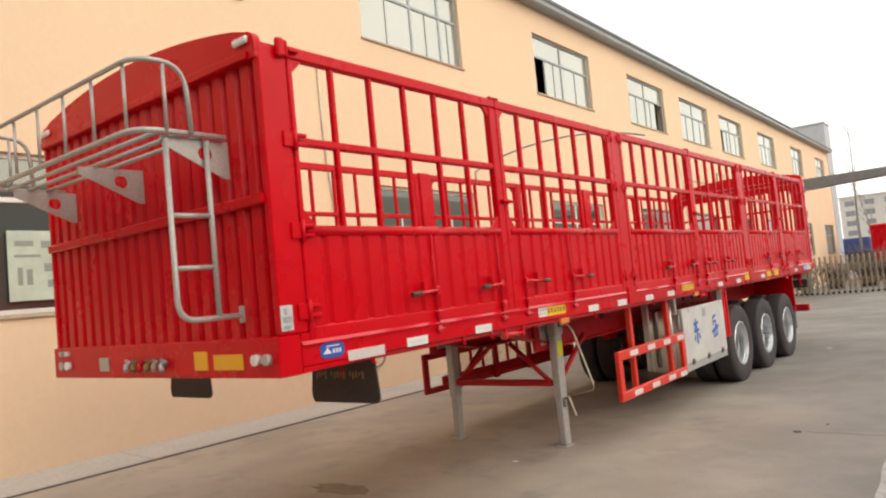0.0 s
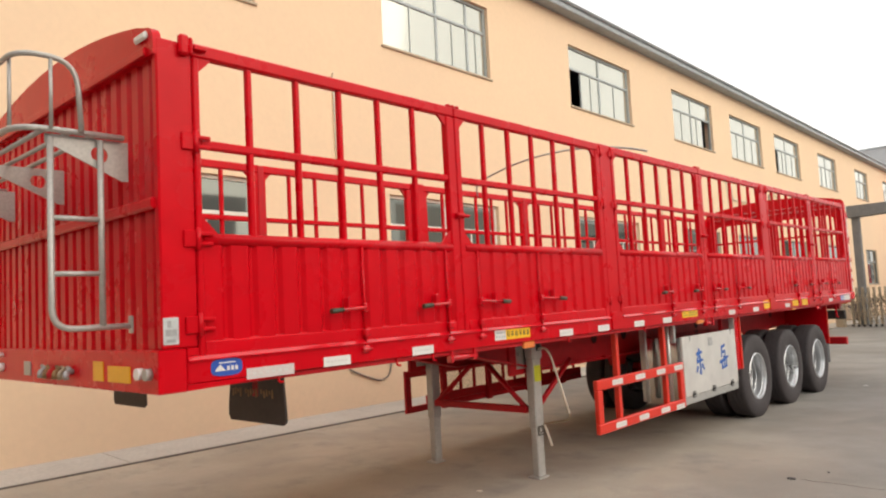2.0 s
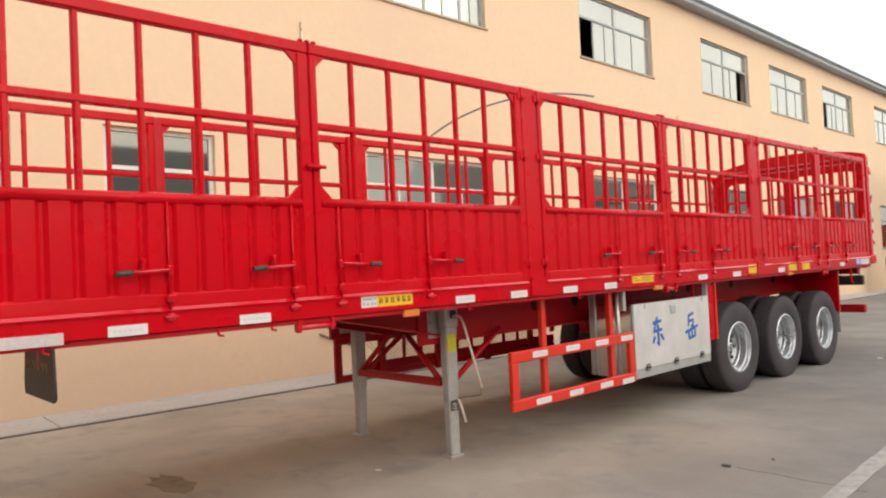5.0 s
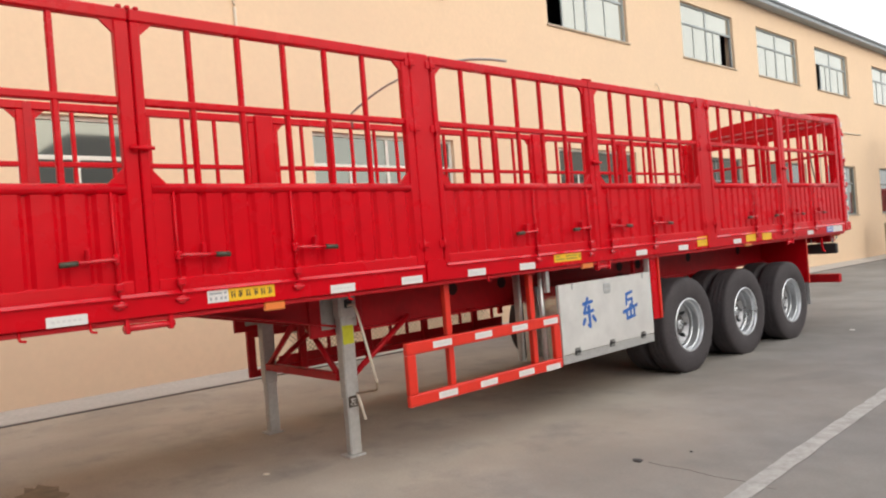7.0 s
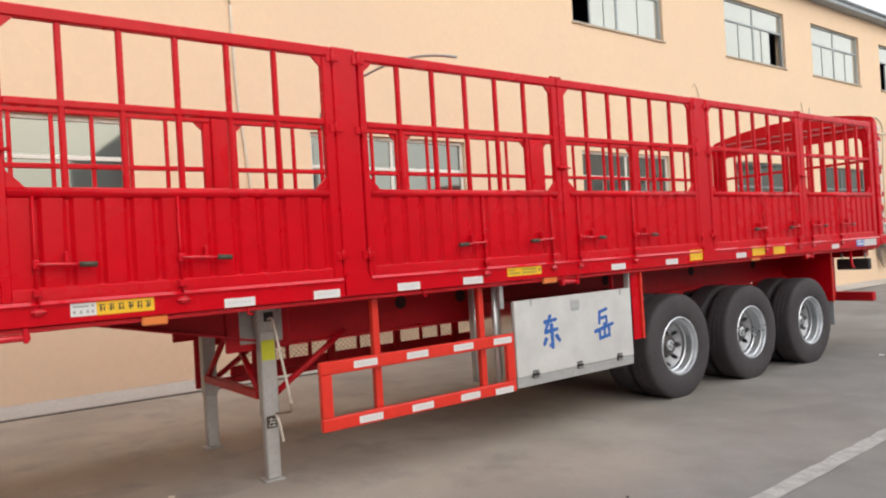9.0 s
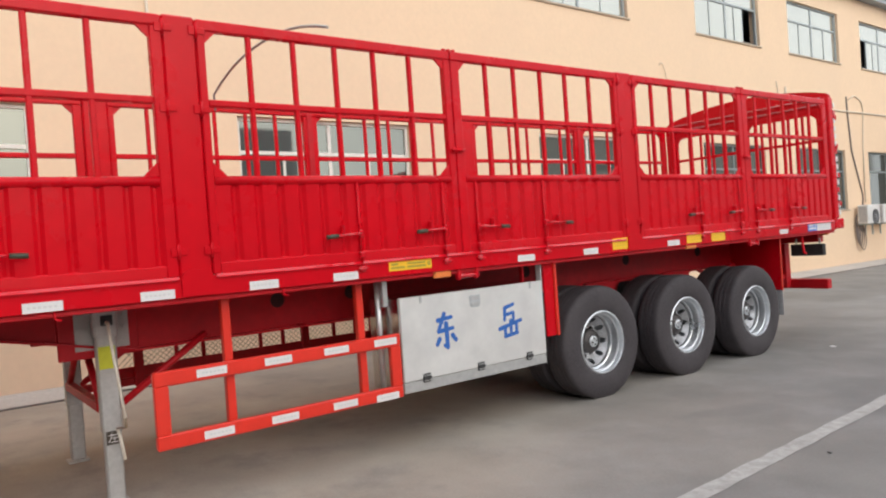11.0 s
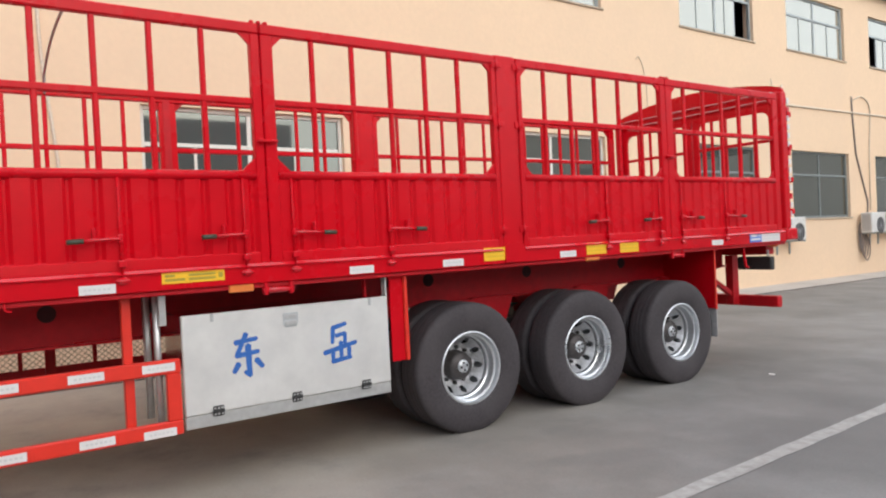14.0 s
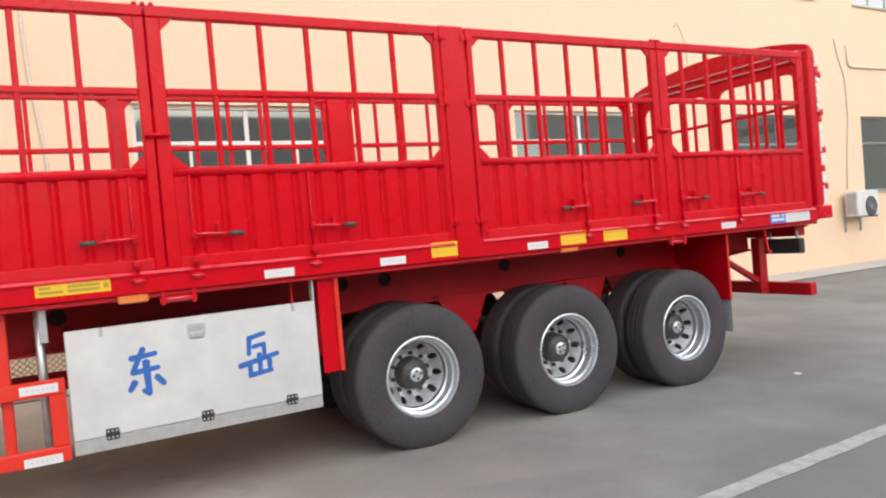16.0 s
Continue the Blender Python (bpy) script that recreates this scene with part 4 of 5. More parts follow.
for k in range(6):
    x = PX1 - 0.12 - (PX1 - PX0 - 0.24) * k / 5
    part("baluster", tubes(0.009, ((x, PY0 + 0.008, PZ), (x, PY0 + 0.008, RZ)), n=8), GALV, plat)
for x in (PX1, PX0):
    part("baluster", tubes(0.009, ((x, PY0 + 0.14, PZ), (x, PY0 + 0.14, RZ)), n=8), GALV, plat)
for x in (-2.695, -3.525, -4.37):
    bm = bmesh.new()
    # bracket plate with a round hole, cut as a ring of quads
    out = [(2.43, PZ - 0.012), (2.805, PZ - 0.012), (2.805, PZ - 0.205), (2.775, PZ - 0.205), (2.43, PZ - 0.05)]
    hc, hr, m = Vector((2.67, PZ - 0.085)), 0.04, 20
    dense = []
    for i in range(len(out)):
        a, b = Vector(out[i]), Vector(out[(i + 1) % len(out)])
        dense += [a + (b - a) * (j / 4) for j in range(4)]
    inner = []
    for q in dense:
        dd = (q - hc).normalized()
        inner.append(hc + dd * hr)
    for s in (-0.004, 0.004):
        o = [bm.verts.new((x + s, q.x, q.y)) for q in dense]
        i2 = [bm.verts.new((x + s, q.x, q.y)) for q in inner]
        for k in range(len(dense)):
            j = (k + 1) % len(dense)
            bm.faces.new([o[k], o[j], i2[j], i2[k]])
    vs = list(bm.verts)
    L = len(dense)
    for k in range(L):
        j = (k + 1) % L
        bm.faces.new([vs[k], vs[j], vs[2 * L + j], vs[2 * L + k]])
        bm.faces.new([vs[L + k], vs[L + j], vs[3 * L + j], vs[3 * L + k]])
    part("bracket", bm, GALV, plat, "grey triangular bracket with a round hole")
lad = thing("ladder", (0, 0, 0), "grey tube ladder hanging from the platform", "")
lad.parent = trailer
LX, LY0, LY1 = -2.672, 2.445, 2.665
part("stile", tubes(0.0145, bend(((LX, LY0, PZ - 0.03), (LX, LY0, 1.572), (LX, FRONT - 0.02, 1.572)), 0.1, 7)), GALV, lad)
part("stile", tubes(0.0145, ((LX, LY1, PZ - 0.02), (LX, LY1, 1.574))), GALV, lad)
for z in (2.075, 1.822):
    part("rung", tubes(0.0125, ((LX, LY0, z), (LX, LY1, z))), GALV, lad)
part("foot_bracket", boxes((LX - 0.02, LX + 0.02, FRONT - 0.03, FRONT - 0.018, 1.535, 1.62), c=0.004), GALV, lad)

# ---- mud flaps behind the coupling ----
for x0, x1 in ((-3.01, -2.45), (-4.58, -4.07)):
    bm = bmesh.new()
    w = [(x0 + 0.03, 1.27), (x1 - 0.02, 1.27), (x1, 1.06), (x1, 1.02), (x1 - 0.03, 1.0), (x0 + 0.02, 1.0), (x0, 1.03), (x0, 1.07)]
    prism(bm, w, "y", 3.50, 3.512)
    flap = part("mud_flap", bm, FLAP, trailer, "dark rubber mud flap with gold print")
    n = 17 if x1 > -3 else 9
    for k in range(n):
        if k % 6 != 4:
            a = x0 + 0.05 + (x1 - x0 - 0.12) * k / n
            part("print", boxes((a, a + (x1 - x0 - 0.12) * 0.5 / n, 3.4975, 3.4998, 1.138 + 0.010 * (k % 3), 1.178 + 0.006 * (k % 2))), GOLD, flap)
    part("flap_strap", boxes((x0 + 0.25, x0 + 0.31, 3.50, 3.52, 1.14, 1.30), c=0.003), RED_OLD, flap)

# ---- landing legs ----
def landing_leg(x, near):
    leg = thing("landing_leg", (0, 0, 0), "silver-painted square landing leg on a flat foot", "")
    leg.parent = trailer
    y, z0 = 6.555, level(6.555, 0.0)
    part("outer_tube", boxes((x - 0.043, x + 0.043, y - 0.058, y + 0.058, z0 + 0.44, 1.22), c=0.010), LEG, leg)
    part("inner_tube", boxes((x - 0.037, x + 0.037, y - 0.050, y + 0.050, z0 + 0.016, z0 + 0.45), c=0.01), LEG, leg)
    part("foot", boxes((x - 0.075, x + 0.055, y - 0.078, y + 0.07, z0, z0 + 0.016), c=0.004), LEG, leg)
    part("mount_plate", boxes((x - 0.075, x - 0.063, y - 0.16, y + 0.16, 0.98, 1.24), c=0.004), LEG, leg)
    for k in range(3):
        for d in (-0.13, 0.13):
            part("bolt", tubes(0.016, ((x - 0.062, y + d, 1.03 + 0.08 * k), (x - 0.045, y + d, 1.03 + 0.08 * k)), n=6), LEG, leg)
    if near:
        part("gearbox", boxes((x - 0.045, x + 0.06, y - 0.072, y + 0.072, 1.06, 1.235), c=0.016), LEG, leg, "silver gear housing")
        part("gear_cover", boxes((x + 0.061, x + 0.067, y - 0.03, y + 0.04, 1.135, 1.2), c=0.004), DARK, leg)
        part("warning_label", boxes((x + 0.0435, x + 0.046, y - 0.052, y + 0.045, 0.865, 1.005)), LIME, leg, "yellow-green warning label")
        tag = part("plate", boxes((x + 0.0375, x + 0.047, y - 0.042, y + 0.036, 0.392, 0.476)), BLACKPRINT, leg, "small black plate with one white character")
        fc = bpy.data.curves.new("left_mark", "FONT")
        fc.body, fc.size, fc.align_x = "左", 0.068, "CENTER"
        tmp = bpy.data.objects.new("tmp", fc)
        me = bpy.data.meshes.new_from_object(tmp)
        me.transform(Matrix.Translation(Vector((x + 0.0482, y - 0.003, 0.408)) - ORIGIN) @ Euler((radians(90), 0, radians(90))).to_matrix().to_4x4())
        me.materials.clear()
        me.materials.append(WHITE)
        ch = new("character", me)
        ch.parent = leg
        bpy.data.objects.remove(tmp)
        part("crank", tubes(0.0095, bend(((x + 0.058, y + 0.0, 1.15), (-2.905, y - 0.005, 1.165), (-2.85, y - 0.012, 1.10), (-2.705, y + 0.012, 0.60)), 0.04), n=8), CREAM, leg, "cream folding crank")
        part("crank_arm", tubes(0.008, bend(((-2.705, y + 0.012, 0.60), (-2.71, y + 0.014, 0.545), (x + 0.06, y + 0.02, 0.49)), 0.04), n=8), GATE_STEEL, leg)
        part("crank_grip", tubes(0.0105, ((x + 0.062, y + 0.02, 0.495), (x + 0.085, y + 0.03, 0.43), (x + 0.12, y + 0.04, 0.30)), n=8), CREAM, leg)
    return leg


LEGX = (-3.05, -4.30)
landing_leg(LEGX[0], True)
landing_leg(LEGX[1], False)
truss = part("leg_brace", boxes((LEGX[1] + 0.062, LEGX[0] - 0.062, 6.49, 6.55, 0.585, 0.645), c=0.006), RED_OLD, trailer, "red cross brace between the legs")
for line in (((LEGX[0] - 0.07, 6.52, 0.62), (CX + 0.1, 6.52, 1.0)), ((LEGX[1] + 0.07, 6.52, 0.62), (CX - 0.1, 6.52, 1.0)), ((LEGX[0] - 0.03, 6.60, 0.60), (LEGX[0] - 0.03, 7.2, 1.0)), ((LEGX[1] + 0.03, 6.60, 0.60), (LEGX[1] + 0.03, 7.2, 1.0))):
    part("diagonal", tubes(0.024, line, n=8), RED_OLD, truss)
part("drive_shaft", tubes(0.014, ((LEGX[1], 6.535, 1.12), (LEGX[0], 6.535, 1.12)), n=8), LEG, truss)
for x in LEGX:
    part("leg_hanger", boxes((x - 0.10, x - 0.066, 6.30, 6.77, 0.93, 1.37), c=0.006), RED_OLD, truss)

# ---- side guards ----
def strips(parent, x, rows):
    for y, z in rows:
        s = part("reflector", boxes((x, x + 0.003, y, y + 0.185, z - 0.024, z + 0.024)), WHITE, parent, "white reflective strip")
        for k in range(6):
            part("print", boxes((x + 0.003, x + 0.0045, y + 0.03 + 0.024 * k, y + 0.045 + 0.024 * k, z - 0.006, z + 0.006)), GREYBAR, s)


GX = -2.482
guard = part("side_guard", boxes((GX, GX - 0.045, 6.68, 8.39, 0.78, 0.868), c=0.008), ORANGE_RED, trailer, "orange-red side guard frame with reflective strips")
part("lower_bar", boxes((GX, GX - 0.045, 6.68, 8.39, 0.41, 0.497), c=0.008), ORANGE_RED, guard)
part("end_bar", boxes((GX - 0.001, GX - 0.044, 6.682, 6.765, 0.497, 0.78), c=0.006), ORANGE_RED, guard)
part("end_bar", boxes((GX - 0.001, GX - 0.044, 8.305, 8.388, 0.497, 0.78), c=0.006), ORANGE_RED, guard)
hang = part("hanger", boxes((GX - 0.05, GX - 0.10, 7.125, 7.18, 0.425, Z_RAIL + 0.02), c=0.006), ORANGE_RED, guard)
again(hang, dy=0.955)
strips(guard, GX, ((6.93, 0.825), (7.36, 0.825), (7.78, 0.825), (8.17, 0.825), (6.95, 0.45), (7.38, 0.45), (7.82, 0.45), (8.16, 0.437)))

# far guard: framed panel of expanded mesh
FX = -4.76
fg = part("far_side_guard", boxes((FX, FX + 0.04, 6.58, 10.0, 0.83, 0.90), (FX, FX + 0.04, 6.58, 6.66, 0.46, 0.83), (FX, FX + 0.04, 6.66, 10.0, 0.46, 0.525), c=0.006), RED_OLD, trailer, "red guard frame with wire mesh on the far side")
for y in (7.47, 7.71, 8.26, 8.49, 9.05, 9.30, 9.84):
    part("guard_post", boxes((FX + 0.004, FX + 0.036, y - 0.016, y + 0.016, 0.61, 0.835), c=0.004), RED_OLD, fg)
for y in (7.135, 7.92, 8.705, 9.49):
    part("hanger", boxes((FX + 0.042, FX + 0.09, y - 0.038, y + 0.038, 0.45, 1.30), c=0.005), RED_OLD, fg)
bm = bmesh.new()
for k in range(-6, 56):
    for s in (1, -1):
        y = 6.95 + 0.052 * k
        a, b = (y, 0.61), (y + 0.24, 0.83)
        if s < 0:
            a, b = (y + 0.24, 0.61), (y, 0.83)
        y_lo, y_hi = 6.95, 9.85
        if min(a[0], b[0]) < y_lo or max(a[0], b[0]) > y_hi:
            continue
        tube(bm, [(FX + 0.02, *a), (FX + 0.02, *b)], 0.0035, 4)
part("guard_board", boxes((FX + 0.006, FX + 0.034, 6.9, 10.0, 0.527, 0.615), c=0.004), RED_OLD, fg)
mesh = part("wire_mesh", bm, GATE_STEEL, fg, "diamond wire mesh")
tagged(mesh, kind="stuff")

# ---- stainless tool box ----
BX, BY0, BY1, BZ0, BZ1 = -2.485, 8.405, 9.848, level(9.1, 0.424), level(9.1, 1.119)
tb = part("tool_box", boxes((BX - 0.03, BX - 0.44, BY0 + 0.004, BY1 - 0.004, BZ0, BZ1), c=0.008), STEEL_POLISHED, trailer, "stainless steel tool box with blue marks on its door")
door = part("door", boxes((BX, BX - 0.028, BY0, BY1, BZ0 + 0.082, BZ1), c=0.006), STEEL, tb, "pale stainless drop door")
part("bottom_strip", boxes((BX - 0.006, BX - 0.03, BY0, BY1, BZ0, BZ0 + 0.078), c=0.004), STEEL_DULL, tb)
for y in (8.602, 9.124, 9.645):
    bm = boxes((BX, BX + 0.008, y - 0.034, y + 0.034, BZ0 + 0.094, BZ0 + 0.122), (BX - 0.004, BX + 0.008, y - 0.034, y + 0.034, BZ0 + 0.058, BZ0 + 0.086), c=0.003)
    tube(bm, [(BX + 0.006, y - 0.037, BZ0 + 0.09), (BX + 0.006, y + 0.037, BZ0 + 0.09)], 0.008, 8)
    leaf = part("hinge", bm, DARK, tb, "dark hinge")
    bolt = part("bolt", tubes(0.0065, ((BX + 0.008, y - 0.022, BZ0 + 0.072), (BX + 0.0115, y - 0.022, BZ0 + 0.072)), n=6), STEEL_DULL, leaf)
    for k in range(1, 6):
        again(bolt, dy=0.022 * (k % 3), dz=0.036 * (k // 3))
bm = bmesh.new()
prism(bm, [(9.052, BZ1 - 0.045), (9.155, BZ1 - 0.045), (9.155, BZ1 - 0.115), (9.14, BZ1 - 0.138), (9.067, BZ1 - 0.138), (9.052, BZ1 - 0.115)], "x", BX, BX + 0.006)
lock = part("lock", bm, PLATE, door, "recessed steel paddle lock")
part("paddle", boxes((BX + 0.006, BX + 0.011, 9.064, 9.143, BZ1 - 0.082, BZ1 - 0.055), (BX + 0.006, BX + 0.016, 9.064, 9.143, BZ1 - 0.126, BZ1 - 0.098), c=0.003), STEEL_DULL, lock)
clip = part("edge_clip", boxes((BX, BX + 0.006, 8.58, 8.60, BZ1 - 0.05, BZ1), c=0.002), STEEL_DULL, door)
again(clip, dy=1.11)


def brush(strokes, y, z, s):
    """Blue paint marks as short bars with slanting ends."""
    for k, (a, b, w) in enumerate(strokes):
        bm = bmesh.new()
        p, q = Vector((y + a[0] * s, z + a[1] * s)), Vector((y + b[0] * s, z + b[1] * s))
        d = (q - p).normalized()
        w *= 1.65
        n2 = Vector((-d.y, d.x)) * w * s
        prism(bm, [(p - n2)[:], (p - d * w * s * 0.6)[:], (p + n2)[:], (q + n2 * 0.8)[:], (q + d * w * s * 0.5)[:], (q - n2 * 0.8)[:]], "x", BX + 0.0004 * (k % 3), BX + 0.0022 + 0.0004 * (k % 3))
        part("paint_stroke", bm, BLUEINK, door, "blue hand-painted stroke")


brush([((-.30, .40), (.32, .46), .045), ((.02, .62), (-.28, .02), .045), ((-.28, .04), (.36, .10), .045), ((.06, .30), (.08, -.55), .055), ((.08, -.52), (-.06, -.42), .04), ((-.22, -.18), (-.36, -.40), .05), ((.28, -.12), (.46, -.34), .05)], 8.795, 0.825, 0.23)
brush([((-.23, .46), (.23, .56), .043), ((-.20, .46), (-.24, .02), .043), ((-.12, .22), (.20, .28), .038), ((.18, .28), (.18, -.06), .04), ((-.51, -.25), (.55, -.03), .046), ((.04, .02), (.04, -.50), .045), ((-.23, -.20), (-.23, -.54), .043), ((-.27, -.53), (.36, -.46), .043), ((.30, -.16), (.30, -.50), .043)], 9.453, 0.829, 0.23)
# upright stainless end posts beside the box
for x in (BX - 0.10, BX - 0.36):
    part("end_post", tubes(0.021, ((x, 8.285, 0.46), (x, 8.285, 1.30)), n=12), STEEL_DULL, tb)
part("end_angle", boxes((BX - 0.34, BX - 0.41, 8.27, 8.276, 0.46, 1.30), c=0.002), STEEL_DULL, tb)
part("box_hanger", boxes((BX - 0.03, BX - 0.07, 8.288, 8.33, BZ1 - 0.05, 1.34), c=0.004), STEEL_DULL, tb)
part("box_hanger", boxes((BX - 0.002, BX - 0.06, 9.836, 9.847, BZ1 - 0.03, 1.31), c=0.002), STEEL, tb)
part("box_hanger", boxes((BX - 0.10, BX - 0.14, 9.72, 9.74, BZ1 - 0.03, 1.31), c=0.003), RED_OLD, tb)

# ---- wheels ----
TR, TW, WS = 0.490, 0.262, 1.05


def wheel_meshes():
    tyre, rim, disc, hub, nut, inner, cap, bolt, ring = (bmesh.new() for _ in range(9))
    prof = [(-0.030, 0.262), (-0.012, 0.275), (-0.002, 0.31), (0.006, 0.355), (0.006, 0.40), (0.001, 0.44), (-0.008, 0.467), (-0.018, 0.481), (-0.032, 0.4885)]
    tread = [(-0.062, 0.4905)]
    for k in range(3):
        a = -0.075 - 0.05 * k
        tread += [(a, 0.491), (a - 0.003, 0.4897), (a - 0.006, 0.4897), (a - 0.009, 0.4915)]
    back = [(-TW - x, r) for x, r in prof[::-1]]
    lathe(tyre, prof + tread + [(-0.205, 0.4905)] + back, 56)
    for seg in ([(-0.014, 0.276), (-0.004, 0.272), (-0.006, 0.262)], [(-0.006, 0.262), (-0.014, 0.257), (-0.045, 0.255)], [(-0.045, 0.255), (-0.050, 0.240)], [(-0.050, 0.240), (-0.085, 0.239), (-0.120, 0.241)], [(-0.120, 0.241), (-0.126, 0.230)], [(-0.126, 0.230), (-0.215, 0.229), (-0.292, 0.226)]):
        lathe(rim, seg, 56)
    # disc with ten hand holes
    def cone(r):
        return -0.250 + 0.095 * min(1, max(0, (r - 0.156) / 0.068))
    def polar(r, a, x):
        return disc.verts.new((x, r * math.cos(a), r * math.sin(a)))
    for k in range(10):
        a0, step = 2 * math.pi * k / 10, 2 * math.pi / 10
        rim_pts = [(0.102, a0 + step * j / 6) for j in range(6)] + [(0.102 + 0.122 * j / 6, a0 + step) for j in range(6)] + [(0.224, a0 + step - step * j / 6) for j in range(6)] + [(0.224 - 0.122 * j / 6, a0) for j in range(6)]
        am = a0 + step / 2
        hole_at = Vector((0.194 * math.cos(am), 0.194 * math.sin(am)))
        outer_v, front_v, back_v = [], [], []
        for r, a in rim_pts:
            q = Vector((r * math.cos(a), r * math.sin(a)))
            u = (q - hole_at).normalized() * 0.024
            outer_v.append(polar(r, a, cone(r)))
            hp = hole_at + u
            front_v.append(disc.verts.new((cone(hp.length), hp.x, hp.y)))
            back_v.append(disc.verts.new((cone(hp.length) - 0.016, hp.x, hp.y)))
        for i in range(len(rim_pts)):
            j = (i + 1) % len(rim_pts)
            disc.faces.new([outer_v[i], outer_v[j], front_v[j], front_v[i]])
            disc.faces.new([front_v[i], front_v[j], back_v[j], back_v[i]])
    bmesh.ops.remove_doubles(disc, verts=disc.verts, dist=0.0002)
    lathe(ring, [(-0.252, 0.162), (-0.243, 0.159), (-0.241, 0.155), (-0.241, 0.100)], 40)
    lathe(hub, [(-0.243, 0.118), (-0.234, 0.112), (-0.160, 0.106), (-0.137, 0.094), (-0.127, 0.048)], 32)
    lathe(cap, [(-0.129, 0.050), (-0.117, 0.048), (-0.112, 0.042), (-0.110, 0.02), (-0.109, 0.001)], 32)
    tube(bolt, [(-0.114, 0.028, 0), (-0.1065, 0.028, 0)], 0.0095, 8)
    tube(nut, [(-0.242, 0.137, 0), (-0.231, 0.137, 0), (-0.217, 0.137, 0)], 0.0155, 6)
    lathe(inner, [(-0.292, 0.224), (-0.292, 0.02)], 24)
    return tyre, rim, disc, hub, cap, nut, inner, bolt, ring


saved = Vector(ORIGIN)
ORIGIN = Vector((0, 0, 0))
tyre_b, rim_b, disc_b, hub_b, cap_b, nut_b, inner_b, bolt_b, ring_b = wheel_meshes()
W_RING = mesh_of("bolt_ring", ring_b, DISC)
W_BOLT = mesh_of("cap_bolt", bolt_b, DARK)
W_TYRE, W_RIM, W_DISC, W_HUB, W_CAP, W_NUT, W_DRUM = mesh_of("tyre", tyre_b, TYRE), mesh_of("rim", rim_b, RIM), mesh_of("disc", disc_b, DISC), mesh_of("hub", hub_b, HUB_DARK), mesh_of("hub_cap", cap_b, RIM), mesh_of("wheel_nut", nut_b, DARK), mesh_of("brake_drum", inner_b, DARK)
for me in (W_DISC, W_RIM):
    me.update()
ORIGIN = saved


def wheel(x, y, z, side, full, spin):
    """A wheel with its outer face at x, looking to the given side."""
    w = new("wheel")
    w.parent = trailer
    tagged(w, "black truck tyre on a deep silver steel rim" if full else "inner twin tyre")
    w.location = Vector((x, y, z)) - ORIGIN
    w.scale = (1.0, WS, WS)
    w.rotation_euler = (spin, 0, 0 if side > 0 else math.pi)
    pieces = [("tyre", W_TYRE), ("rim", W_RIM)]
    if full:
        pieces += [("disc", W_DISC), ("bolt_ring", W_RING), ("hub", W_HUB), ("hub_cap", W_CAP), ("brake_drum", W_DRUM)]
    for nm, me in pieces:
        o = new(nm, me)
        o.parent = w
    if full:
        for k in range(10):
            o = new("wheel_nut", W_NUT)
            o.parent = w
            o.rotation_euler = (2 * math.pi * k / 10, 0, 0)
        for k in range(4):
            o = new("cap_bolt", W_BOLT)
            o.parent = w
            o.rotation_euler = (2 * math.pi * k / 4, 0, 0)


AXLES = (10.605, 11.91, 13.22)
OUT = NEAR - 0.105
for k, y in enumerate(AXLES):
    z = level(y, TR * WS - 0.016)
    wheel(OUT, y, z, 1, True, 0.7 * k + 0.2)
    wheel(OUT - TW - 0.035, y, z, 1, False, 0.4 * k)
    wheel(FAR + 0.105, y, z, -1, True, 0.5 * k)
    wheel(FAR + 0.105 + TW + 0.035, y, z, -1, False, 0.3 * k)
    ax = part("axle", tubes(0.075, ((FAR + 0.3, y, z), (NEAR - 0.3, y, z)), n=14), RED_OLD, trailer, "red axle tube")
    for x in (CX + 0.5, CX - 0.5):
        part("spring_seat", boxes((x - 0.06, x + 0.06, y - 0.13, y + 0.13, z + 0.07, z + 0.15), c=0.01), RED_OLD, ax)
        bm = bmesh.new()
        for j in range(6):
            ln = 0.58 - 0.07 * j
            zz = z + 0.15 + 0.018 * (5 - j)
            prism(bm, [(y - ln, zz + 0.035), (y, zz), (y + ln, zz + 0.035), (y + ln, zz + 0.051), (y, zz + 0.016), (y - ln, zz + 0.051)], "x", x - 0.045, x + 0.045)
        part("leaf_spring", bm, DARK, ax, "dark leaf spring")
for x in (CX + 0.5, CX - 0.5):
    for y in (10.0, 11.3, 12.6, 13.9):
        bm = bmesh.new()
        prism(bm, [(y - 0.24, 0.97), (y + 0.24, 0.97), (y + 0.10, 0.66), (y - 0.10, 0.66)], "x", x - 0.06, x + 0.06)
        part("spring_hanger", bm, RED_OLD, trailer)

# spare wheel under the bed
sp = new("spare_wheel")
sp.parent = trailer
tagged(sp, "black spare tyre held under the bed")
sp.location = Vector((CX - 0.02, 7.95, 0.93)) - ORIGIN
sp.rotation_euler = (0, math.pi / 2, 0)
for nm, me in (("tyre", W_TYRE), ("rim", W_RIM), ("disc", W_DISC)):
    o = new(nm, me)
    o.parent = sp
part("spare_carrier", boxes((CX - 0.55, CX + 0.55, 7.90, 7.96, 0.94, 0.97), (CX - 0.03, CX + 0.03, 7.4, 8.5, 0.935, 0.965), c=0.006), RED_OLD, trailer)

